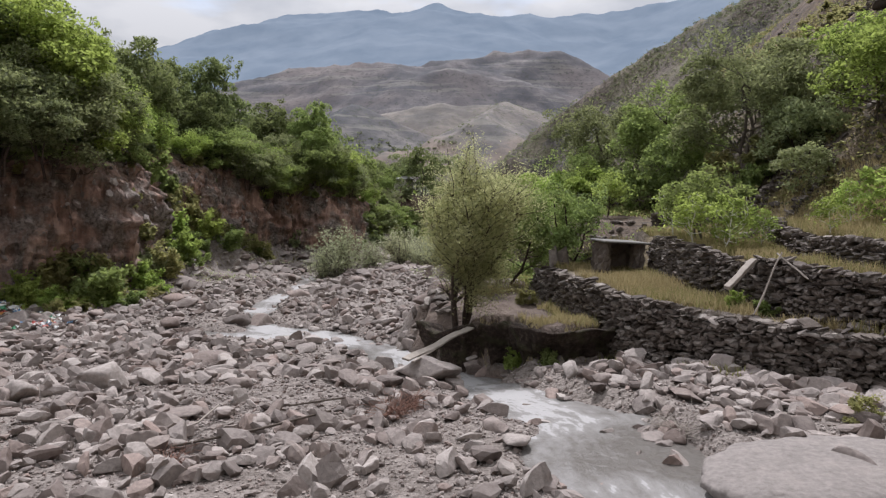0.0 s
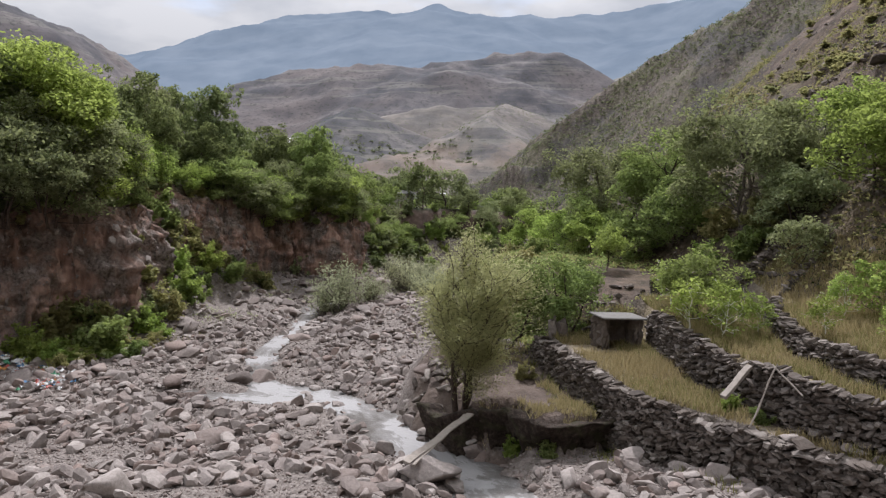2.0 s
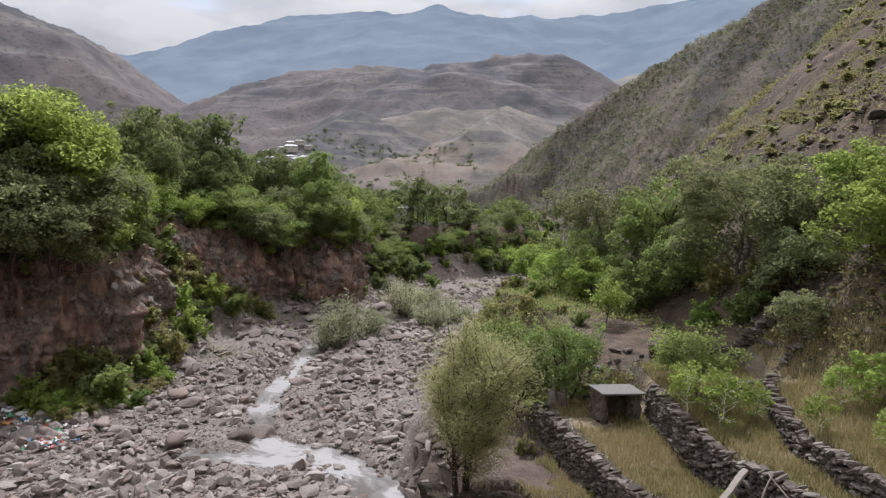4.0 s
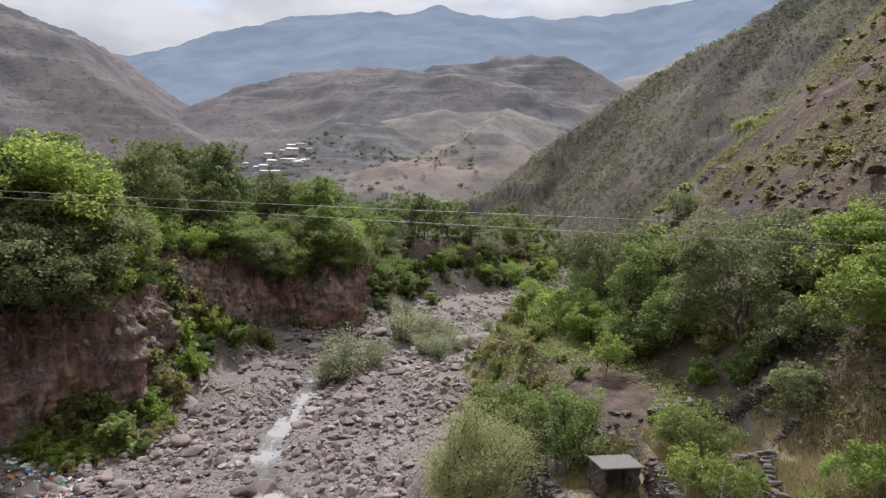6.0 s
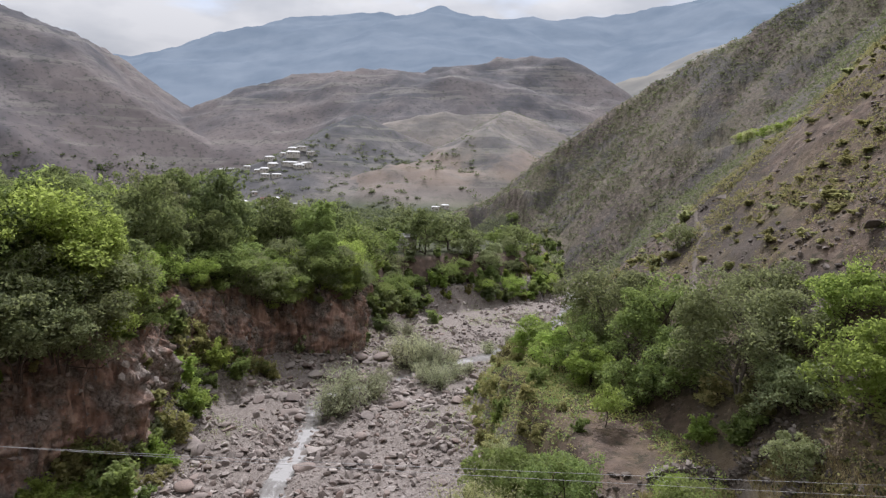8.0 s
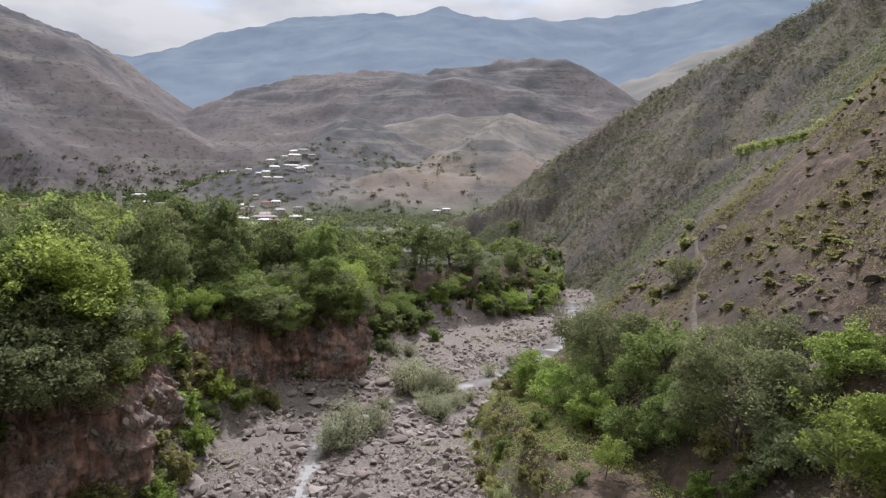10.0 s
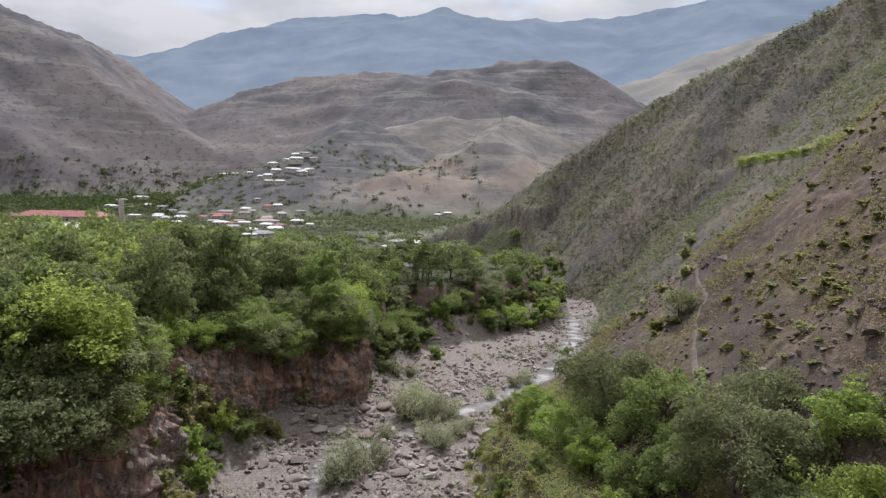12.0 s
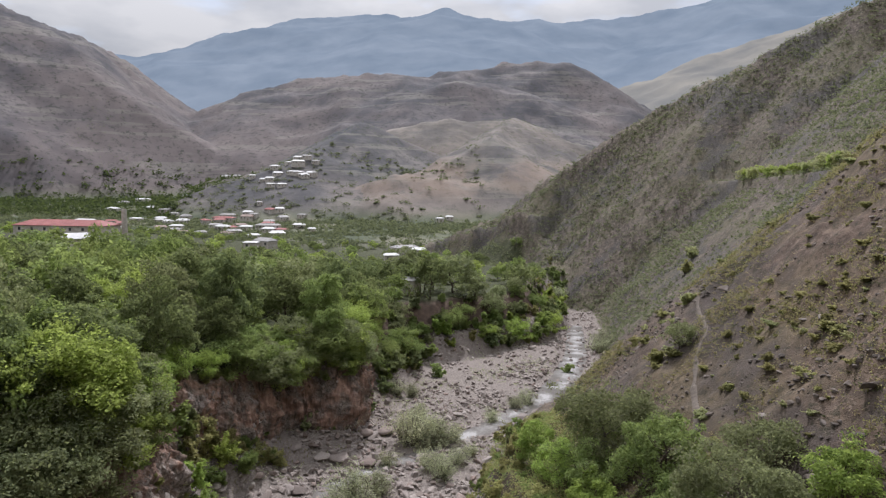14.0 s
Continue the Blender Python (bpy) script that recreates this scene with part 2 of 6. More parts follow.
    back_haze = farw * np.isin(kind, (2, 3))
    tan = farw * ((kind == 4) + 0.55 * (kind == 1))
    red = farw * (kind == 1) * smooth(8, 30, zz) * (1 - smooth(60, 85, zz))
    return zz, dict(back_haze=back_haze, tan=tan, red=red, plateau=plateau, cliff=cliffw, hill=hillw, terrace=terr, far=np.maximum(farw, away * 0.0), slope=hillw * (1 - smooth(85, 150, y)), stream=ds, floor=away * (1 - farw) * (lift <= 0))


def ground_z(x, y):
    return float(ground_parts(np.array([x]), np.array([y]))[0][0])

# ---------------------------------------------------------------- materials
def material(name, rough=0.9):
    m = bpy.data.materials.new(name)
    m.use_nodes = True
    b = m.node_tree.nodes["Principled BSDF"]
    b.inputs["Roughness"].default_value = rough
    b.inputs["Specular IOR Level"].default_value = 0.25
    return m, m.node_tree.nodes, m.node_tree.links, b


def n_noise(nodes, links, scale, detail=5, vec=None, rough=0.55):
    n = nodes.new("ShaderNodeTexNoise")
    n.inputs["Scale"].default_value, n.inputs["Detail"].default_value, n.inputs["Roughness"].default_value = scale, detail, rough
    if vec is not None:
        links.new(vec, n.inputs["Vector"])
    return n.outputs["Fac"]


def n_ramp(nodes, links, fac, stops):
    r = nodes.new("ShaderNodeValToRGB")
    while len(r.color_ramp.elements) < len(stops):
        r.color_ramp.elements.new(0.5)
    for e, (p, c) in zip(r.color_ramp.elements, stops):
        e.position, e.color = p, (*c, 1)
    links.new(fac, r.inputs["Fac"])
    return r.outputs["Color"]


def n_mix(nodes, links, fac, a, b, mode='MIX'):
    m = nodes.new("ShaderNodeMixRGB")
    m.blend_type = mode
    for sock, v in (("Fac", fac), ("Color1", a), ("Color2", b)):
        if isinstance(v, (int, float)):
            m.inputs[sock].default_value = v
        elif isinstance(v, tuple):
            m.inputs[sock].default_value = (*v, 1)
        else:
            links.new(v, m.inputs[sock])
    return m.outputs["Color"]


def n_bump(nodes, links, height, bsdf, strength=0.5, dist=0.1):
    b = nodes.new("ShaderNodeBump")
    b.inputs["Strength"].default_value, b.inputs["Distance"].default_value = strength, dist
    links.new(height, b.inputs["Height"])
    links.new(b.outputs["Normal"], bsdf.inputs["Normal"])


def n_attr(nodes, name):
    a = nodes.new("ShaderNodeAttribute")
    a.attribute_name = name
    return a.outputs["Fac"]


def n_pos(nodes):
    return nodes.new("ShaderNodeNewGeometry").outputs["Position"]


def ground_material():
    m, N, L, b = material("ground", 0.95)
    p = n_pos(N)
    fine, mid, big = n_noise(N, L, 6.0, 6, p), n_noise(N, L, 0.6, 7, p, 0.62), n_noise(N, L, 0.05, 5, p)
    gravel = n_ramp(N, L, fine, [(0.25, (0.10, 0.084, 0.075)), (0.5, (0.205, 0.176, 0.157)), (0.75, (0.32, 0.285, 0.257))])
    gravel = n_mix(N, L, n_ramp(N, L, mid, [(0.4, (0, 0, 0)), (0.7, (1, 1, 1))]), gravel, (0.27, 0.235, 0.21))
    pebble = None
    for size, amount in ((11.0, 0.6), (3.6, 0.45)):
        v = N.new("ShaderNodeTexVoronoi")
        v.inputs["Scale"].default_value = size
        L.new(p, v.inputs["Vector"])
        tone = n_ramp(N, L, v.outputs["Color"], [(0.2, (0.13, 0.108, 0.096)), (0.5, (0.26, 0.225, 0.203)), (0.8, (0.40, 0.355, 0.325))])
        tone = n_mix(N, L, 0.55, tone, n_ramp(N, L, v.outputs["Distance"], [(0.1, (1, 1, 1)), (0.75, (0.35, 0.33, 0.32))]), 'MULTIPLY')
        gravel = n_mix(N, L, amount, gravel, tone)
        pebble = v.outputs["Distance"] if pebble is None else n_mix(N, L, 0.5, pebble, v.outputs["Distance"])
    # plateau grass kept very dark: the shade between the crowns is in its colour
    grass = n_ramp(N, L, mid, [(0.3, (0.025, 0.032, 0.014)), (0.55, (0.05, 0.055, 0.025)), (0.75, (0.10, 0.095, 0.05))])
    earth = n_ramp(N, L, mid, [(0.25, (0.045, 0.033, 0.027)), (0.5, (0.10, 0.07, 0.054)), (0.8, (0.18, 0.135, 0.105))])
    dry = n_ramp(N, L, mid, [(0.32, (0.050, 0.040, 0.033)), (0.5, (0.112, 0.090, 0.074)), (0.68, (0.19, 0.158, 0.13))])
    dry = n_mix(N, L, n_ramp(N, L, big, [(0.42, (0, 0, 0)), (0.6, (0.6, 0.6, 0.6))]), dry, (0.125, 0.115, 0.068))
    rock = n_ramp(N, L, fine, [(0.3, (0.035, 0.032, 0.032)), (0.7, (0.11, 0.10, 0.095))])
    crag = n_noise(N, L, 0.035, 9, p, 0.7)
    dry = n_mix(N, L, n_ramp(N, L, crag, [(0.5, (0, 0, 0)), (0.58, (0.85, 0.85, 0.85))]), dry, rock)
    spots, chips = n_noise(N, L, 0.8, 9, p, 0.78), n_noise(N, L, 1.7, 8, p, 0.75)
    dry = n_mix(N, L, n_ramp(N, L, spots, [(0.53, (0, 0, 0)), (0.58, (0.8, 0.8, 0.8))]), dry, (0.045, 0.045, 0.032))
    dry = n_mix(N, L, n_ramp(N, L, chips, [(0.6, (0, 0, 0)), (0.64, (0.7, 0.7, 0.7))]), dry, (0.25, 0.22, 0.19))
    dry = n_mix(N, L, n_attr(N, "slope"), dry, n_mix(N, L, 1.0, dry, (0.95, 0.84, 0.77), 'MULTIPLY'))
    hay = n_ramp(N, L, mid, [(0.3, (0.17, 0.135, 0.08)), (0.6, (0.29, 0.235, 0.145)), (0.8, (0.19, 0.18, 0.09))])
    c = n_mix(N, L, n_attr(N, "terrace"), gravel, hay)
    c = n_mix(N, L, n_attr(N, "hill"), c, dry)
    c = n_mix(N, L, n_attr(N, "plateau"), c, grass)
    c = n_mix(N, L, n_attr(N, "cliff"), c, earth)
    f1, f2 = n_noise(N, L, 0.012, 8, p, 0.62), n_noise(N, L, 0.0022, 6, p, 0.6)
    field = n_ramp(N, L, f1, [(0.35, (0.045, 0.06, 0.035)), (0.5, (0.085, 0.10, 0.06)), (0.65, (0.16, 0.155, 0.11))])
    c = n_mix(N, L, n_attr(N, "floor"), c, field)
    # heath of the far hills, its tones cooled to carry distance haze
    hazed_heath = n_ramp(N, L, f1, [(0.3, (0.040, 0.044, 0.052)), (0.5, (0.082, 0.079, 0.082)), (0.68, (0.165, 0.15, 0.142))])
    hazed_heath = n_mix(N, L, n_ramp(N, L, f2, [(0.45, (0, 0, 0)), (0.58, (0.65, 0.65, 0.65))]), hazed_heath, (0.165, 0.137, 0.122))
    sm = N.new("ShaderNodeMapping")
    sm.inputs["Scale"].default_value = (0.005, 0.005, 0.07)
    L.new(p, sm.inputs["Vector"])
    strips = n_noise(N, L, 1.0, 6, sm.outputs["Vector"], 0.6)
    hazed_heath = n_mix(N, L, n_ramp(N, L, strips, [(0.55, (0, 0, 0)), (0.6, (0.4, 0.4, 0.4))]), hazed_heath, (0.21, 0.20, 0.165))
    speck = n_noise(N, L, 0.09, 8, p, 0.75)
    hazed_heath = n_mix(N, L, n_ramp(N, L, speck, [(0.53, (0, 0, 0)), (0.6, (0.75, 0.75, 0.75))]), hazed_heath, (0.045, 0.05, 0.04))
    straw = n_ramp(N, L, f1, [(0.32, (0.075, 0.068, 0.058)), (0.5, (0.155, 0.135, 0.113)), (0.66, (0.26, 0.222, 0.18))])
    hazed_heath = n_mix(N, L, n_attr(N, "tan"), hazed_heath, n_mix(N, L, 0.5, hazed_heath, straw))
    rust = n_mix(N, L, n_ramp(N, L, f1, [(0.44, (0, 0, 0)), (0.62, (0.6, 0.6, 0.6))]), hazed_heath, (0.20, 0.148, 0.115))
    hazed_heath = n_mix(N, L, n_attr(N, "red"), hazed_heath, rust)
    # the two back hills tinted dimmer and bluer, haze painted into their colour
    hazed_heath = n_mix(N, L, n_attr(N, "back_haze"), hazed_heath, n_mix(N, L, 1.0, hazed_heath, (0.84, 0.83, 0.88), 'MULTIPLY'))
    c = n_mix(N, L, n_attr(N, "far"), c, hazed_heath)
    L.new(c, b.inputs["Base Color"])
    mixed = n_mix(N, L, 0.2, n_mix(N, L, 0.5, fine, mid), pebble, 'SUBTRACT')
    n_bump(N, L, mixed, b, 0.9, 0.35)
    return m


MAT_GROUND = ground_material()


# ---------------------------------------------------------------- the ground, one sheet to the far range
def grid_mesh(name, px, py, pz, mat, attrs, wrap=False):
    rows, cols = px.shape
    me = bpy.data.meshes.new(name)
    idx = np.arange(rows * cols).reshape(rows, cols)
    if wrap:
        idx = np.concatenate([idx, idx[:, :1]], 1)
    q = np.stack([idx[:-1, :-1], idx[:-1, 1:], idx[1:, 1:], idx[1:, :-1]], -1).reshape(-1, 4)
    me.vertices.add(rows * cols)
    me.vertices.foreach_set("co", np.stack([px, py, pz], -1).ravel())
    me.loops.add(q.size)
    me.loops.foreach_set("vertex_index", q.ravel())
    me.polygons.add(len(q))
    me.polygons.foreach_set("loop_start", np.arange(len(q)) * 4)
    me.polygons.foreach_set("use_smooth", np.ones(len(q), bool))
    for key, v in attrs.items():
        me.attributes.new(key, 'FLOAT', 'POINT').data.foreach_set("value", np.ascontiguousarray(v, dtype=np.float32).ravel())
    me.update(calc_edges=True)
    me.materials.append(mat)
    return me


ang = np.radians(np.concatenate([np.linspace(-42, 42, 480), np.linspace(42, 318, 80)[1:-1]]))
rad = np.concatenate([np.linspace(0.02, 12, 13)[:-1], 12 * np.exp(np.arange(0, math.log(3000 / 12), 0.0105))])
GA, GR = np.meshgrid(ang, rad)
GX, GY = GR * np.sin(GA), GR * np.cos(GA)
GZ, ZONES = ground_parts(GX, GY)
ZONES.pop("stream")
ground = tagged(new("ground", grid_mesh("ground", GX, GY, GZ, MAT_GROUND, ZONES, True)),
                "gravel river bed, eroded banks and dry mountain slopes", "ground", kind="structure")


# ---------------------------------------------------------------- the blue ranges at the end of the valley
def range_material(name, low, high, haze_glow):
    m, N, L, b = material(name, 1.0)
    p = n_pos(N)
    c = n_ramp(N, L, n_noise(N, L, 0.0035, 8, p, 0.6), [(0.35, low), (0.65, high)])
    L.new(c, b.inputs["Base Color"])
    # distance haze put in as a faint bluish glow of the slopes
    b.inputs["Emission Color"].default_value = (*haze_glow, 1)
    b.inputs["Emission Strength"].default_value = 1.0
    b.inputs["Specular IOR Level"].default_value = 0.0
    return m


def mountain_range(ridge, slope, near, far, mat, seed, label):
    az = np.linspace(-0.85, 0.85, 420)
    rr = np.linspace(near, far, 64)
    A, R = np.meshgrid(az, rr)
    X, Y = R * np.sin(A), R * np.cos(A)
    Z = ridge_height(X, Y, ridge, slope) + 60 * ridged(X, Y, 620, 6, seed) - 20 - 26
    Z = np.maximum(Z, -80)
    return tagged(new("backdrop", grid_mesh("backdrop", X, Y, Z, mat, {})), label, "mountains", kind="structure")


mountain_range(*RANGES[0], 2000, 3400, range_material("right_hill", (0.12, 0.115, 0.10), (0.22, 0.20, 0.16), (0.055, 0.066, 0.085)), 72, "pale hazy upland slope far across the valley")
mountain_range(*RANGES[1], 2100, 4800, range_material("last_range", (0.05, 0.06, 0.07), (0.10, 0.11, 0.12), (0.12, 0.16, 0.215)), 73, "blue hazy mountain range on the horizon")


def cliff_material():
    m, N, L, b = material("cliff_earth", 0.95)
    p = n_pos(N)
    st = N.new("ShaderNodeMapping")
    st.inputs["Scale"].default_value = (1.8, 1.8, 0.32)
    L.new(p, st.inputs["Vector"])
    band, mid, fine = n_noise(N, L, 0.55, 6, st.outputs["Vector"]), n_noise(N, L, 0.35, 6, p), n_noise(N, L, 3.0, 7, p, 0.65)
    red = n_ramp(N, L, band, [(0.34, (0.070, 0.049, 0.040)), (0.5, (0.245, 0.152, 0.116)), (0.68, (0.46, 0.31, 0.245))])
    grey = n_ramp(N, L, fine, [(0.34, (0.035, 0.031, 0.028)), (0.64, (0.30, 0.265, 0.235))])
    c = n_mix(N, L, n_ramp(N, L, mid, [(0.42, (0, 0, 0)), (0.6, (0.85, 0.85, 0.85))]), red, grey)
    v = N.new("ShaderNodeTexVoronoi")
    v.inputs["Scale"].default_value = 2.4
    L.new(p, v.inputs["Vector"])
    c = n_mix(N, L, n_ramp(N, L, v.outputs["Distance"], [(0.12, (0.45, 0.45, 0.45)), (0.3, (0, 0, 0))]), c, (0.27, 0.24, 0.215))
    L.new(c, b.inputs["Base Color"])
    n_bump(N, L, fine, b, 0.9, 0.35)
    return m


MAT_CLIFF = cliff_material()


def along(line, step):
    """Points every `step` metres along a rounded plan line, with the unit normal to its right."""
    P = np.array(line, float)
    d = np.concatenate([[0], np.cumsum(np.hypot(*np.diff(P, axis=0).T))])
    s = np.arange(0, d[-1], step)
    X, Y = np.interp(s, d, P[:, 0]), np.interp(s, d, P[:, 1])
    k = max(3, int(3 / step)) | 1
    pad = lambda a: np.convolve(np.pad(a, k // 2, mode="edge"), np.ones(k) / k, "valid")
    X, Y = pad(X), pad(Y)
    tx, ty = np.gradient(X), np.gradient(Y)
    n = np.hypot(tx, ty)
    return X, Y, ty / n, -tx / n, s


def cliff_face(line, name, label, out=1.2):
    """The crumbling face itself: a folded wall of earth and rock with gullies, ledges and overhangs."""
    X, Y, NX, NY, S = along(line, 0.22)
    wob = fbm(X, Y, 14, 3, 5)
    X, Y = X + NX * 1.6 * wob, Y + NY * 1.6 * wob
    foot = ground_parts(X + NX * (out + 1.4), Y + NY * (out + 1.4))[0] - 0.6
    top = ground_parts(X - NX * 5.5, Y - NY * 5.5)[0] + 0.05
    H = np.linspace(0, 1, 80)[:, None]
    Z = foot + (top - foot) * H
    SS = np.broadcast_to(S, Z.shape)
    gully = 0.6 * ridged(SS + 0.25 * Z, Z * 0.22, 9, 5, 81) + 0.5 * ridged(SS - 0.15 * Z, Z * 0.15, 3.1, 4, 87)
    ledge = ridged(SS * 0.35, Z + 0.15 * SS, 3.2, 4, 83)
    grit = fbm(SS, Z, 1.1, 4, 85)
    ends = smooth(0, 4, SS) * smooth(0, 4, S[-1] - SS)
    lean = out - (out + 3.6) * H ** 1.7
    push = lean + (3.3 * gully + 0.7 * ledge + 1.0 * grit + 0.55 * ridged(SS * 1.6, Z * 0.5, 0.9, 3, 89) + 0.3 * fbm(SS, Z, 0.5, 2, 90)) * np.sin(np.pi * np.clip(H, 0.03, 1)) ** 0.6 - 3.0 * (1 - ends)
    PX, PY = X + NX * push, Y + NY * push
    tagged(new(name, grid_mesh(name, PX, PY, Z + 0.25 * grit, MAT_CLIFF, {})), label, "cliff", kind="structure")
    return PX, PY, Z



def bank_material():
    m, N, L, b = material("dark_bank_earth", 0.95)
    p = n_pos(N)
    fine, mid = n_noise(N, L, 5.0, 7, p, 0.7), n_noise(N, L, 1.2, 5, p)
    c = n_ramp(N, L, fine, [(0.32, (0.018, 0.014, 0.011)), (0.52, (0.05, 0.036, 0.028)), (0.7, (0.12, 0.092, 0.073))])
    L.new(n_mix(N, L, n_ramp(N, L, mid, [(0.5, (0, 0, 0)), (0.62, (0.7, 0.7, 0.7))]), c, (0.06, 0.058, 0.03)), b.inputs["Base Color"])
    n_bump(N, L, fine, b, 1.0, 0.2)
    return m


MAT_BANK = bank_material()


def bank_face(line, label):
    """An undercut face of dark earth and roots along the edge of a low bank, with a crumbling lip."""
    X, Y, NX, NY, S = along(line, 0.07)
    foot = ground_parts(X + NX * 0.5, Y + NY * 0.5)[0] - 0.4
    top = np.maximum(ground_parts(X - NX * 1.8, Y - NY * 1.8)[0], foot + 0.6)
    H = np.linspace(0, 1.3, 34)[:, None]
    Z = foot + (top - 0.06 - foot) * np.minimum(H, 1) + 0 * X
    SS = np.broadcast_to(S, Z.shape)
    rough = 0.36 * ridged(SS, Z * 0.8, 1.3, 5, 111) + 0.26 * fbm(SS, Z, 0.45, 4, 112)
    push = -0.55 + 0.95 * np.minimum(H, 1) ** 1.4 + rough * np.clip(1.35 - H, 0.25, 1) - 4.5 * np.maximum(H - 1, 0)
    Z = Z + 0.16 * fbm(SS, H + 0 * Z, 0.6, 4, 113) + 0.12 * fbm(SS, 0 * Z, 1.7, 3, 114) - 1.3 * np.maximum(H - 1.04, 0)
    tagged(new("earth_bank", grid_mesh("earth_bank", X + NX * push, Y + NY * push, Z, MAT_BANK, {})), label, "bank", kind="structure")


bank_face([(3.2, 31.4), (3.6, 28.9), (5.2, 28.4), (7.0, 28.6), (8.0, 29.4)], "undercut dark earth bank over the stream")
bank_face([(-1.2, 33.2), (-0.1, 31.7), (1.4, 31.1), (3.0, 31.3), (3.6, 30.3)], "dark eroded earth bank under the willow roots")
FACE = cliff_face(CLIFF[1:16], "cliff", "shaded crumbling red-brown earth cliff under the trees")

# ---------------------------------------------------------------- plants
def leaf_material(name, dark, light, through_col, vary=0.38, thin=0.4):
    m, N, L, b = material(name, 0.8)
    b.inputs["Specular IOR Level"].default_value = 0.08
    g = N.new("ShaderNodeNewGeometry")
    o = N.new("ShaderNodeObjectInfo")
    c = n_ramp(N, L, g.outputs["Random Per Island"], [(0.0, dark), (1.0, light)])
    hsv = N.new("ShaderNodeHueSaturation")
    mr = N.new("ShaderNodeMapRange")
    mr.inputs["To Min"].default_value, mr.inputs["To Max"].default_value = 1 - vary, 1 + vary
    L.new(o.outputs["Random"], mr.inputs["Value"])
    L.new(mr.outputs["Result"], hsv.inputs["Value"])
    mh = N.new("ShaderNodeMapRange")
    mh.inputs["To Min"].default_value, mh.inputs["To Max"].default_value = 0.485, 0.520
    mo = N.new("ShaderNodeMath")
    mo.operation, mo.inputs[1].default_value = 'MULTIPLY', 7.13
    fr = N.new("ShaderNodeMath")
    fr.operation = 'FRACT'
    L.new(o.outputs["Random"], mo.inputs[0])
    L.new(mo.outputs[0], fr.inputs[0])
    L.new(fr.outputs[0], mh.inputs["Value"])
    L.new(mh.outputs["Result"], hsv.inputs["Hue"])
    L.new(c, hsv.inputs["Color"])
    L.new(hsv.outputs["Color"], b.inputs["Base Color"])
    t = N.new("ShaderNodeBsdfTranslucent")
    L.new(n_mix(N, L, 0.55, hsv.outputs["Color"], through_col), t.inputs["Color"])
    mix = N.new("ShaderNodeMixShader")
    mix.inputs["Fac"].default_value = thin
    L.new(b.outputs["BSDF"], mix.inputs[1])
    L.new(t.outputs["BSDF"], mix.inputs[2])
    L.new(mix.outputs["Shader"], N["Material Output"].inputs["Surface"])
    return m


def bark_material(name, a, b_):
    m, N, L, b = material(name, 0.9)
    p = N.new("ShaderNodeTexCoord").outputs["Object"]
    f = n_noise(N, L, 9.0, 6, p)
    L.new(n_ramp(N, L, f, [(0.3, a), (0.7, b_)]), b.inputs["Base Color"])
    n_bump(N, L, f, b, 0.6, 0.03)
    return m


LEAF_GREEN = leaf_material("broad_leaves", (0.080, 0.104, 0.043), (0.245, 0.298, 0.115), (0.47, 0.58, 0.16), thin=0.45)
LEAF_BRIGHT = leaf_material("bright_leaves", (0.118, 0.155, 0.044), (0.305, 0.378, 0.109), (0.55, 0.67, 0.16), thin=0.5)
LEAF_WALNUT = leaf_material("walnut_leaves", (0.095, 0.114, 0.062), (0.275, 0.30, 0.165), (0.46, 0.51, 0.21), thin=0.42)
LEAF_WILLOW = leaf_material("willow_leaves", (0.198, 0.212, 0.102), (0.385, 0.395, 0.208), (0.61, 0.63, 0.30), vary=0.2, thin=0.55)
LEAF_DEEP = leaf_material("deep_green_leaves", (0.065, 0.083, 0.041), (0.189, 0.218, 0.105), (0.39, 0.46, 0.16), thin=0.42)
# leaves for distant growth, greyed so the colour itself holds the haze
LEAF_HAZY = leaf_material("hazed_leaves", (0.075, 0.090, 0.056), (0.165, 0.18, 0.108), (0.29, 0.33, 0.15))
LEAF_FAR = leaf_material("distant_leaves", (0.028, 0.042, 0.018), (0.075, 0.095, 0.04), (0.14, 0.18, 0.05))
LEAF_GREY = leaf_material("grey_shrub_leaves", (0.22, 0.235, 0.14), (0.42, 0.435, 0.285), (0.52, 0.54, 0.32), thin=0.5)
LEAF_DRY = leaf_material("dry_shrub_leaves", (0.155, 0.150, 0.066), (0.34, 0.325, 0.145), (0.50, 0.48, 0.20), thin=0.5)
BARK = bark_material("bark", (0.055, 0.045, 0.036), (0.17, 0.145, 0.12))
BARK_DARK = bark_material("dark_bark", (0.030, 0.022, 0.018), (0.10, 0.075, 0.06))
LIME_WASH = bark_material("limewash", (0.55, 0.53, 0.49), (0.78, 0.76, 0.72))


def mesh_from(name, verts, faces, mat, smooth_faces=True):
    """A mesh from arrays; every face has the same number of corners."""
    me = bpy.data.meshes.new(name)
    verts, faces = np.asarray(verts, np.float32), np.asarray(faces, np.int32)
    me.vertices.add(len(verts))
    me.vertices.foreach_set("co", verts.ravel())
    me.loops.add(faces.size)
    me.loops.foreach_set("vertex_index", faces.ravel())
    me.polygons.add(len(faces))
    me.polygons.foreach_set("loop_start", np.arange(len(faces)) * faces.shape[1])
    me.polygons.foreach_set("use_smooth", np.full(len(faces), smooth_faces))
    me.update(calc_edges=True)
    me.materials.append(mat)
    return me


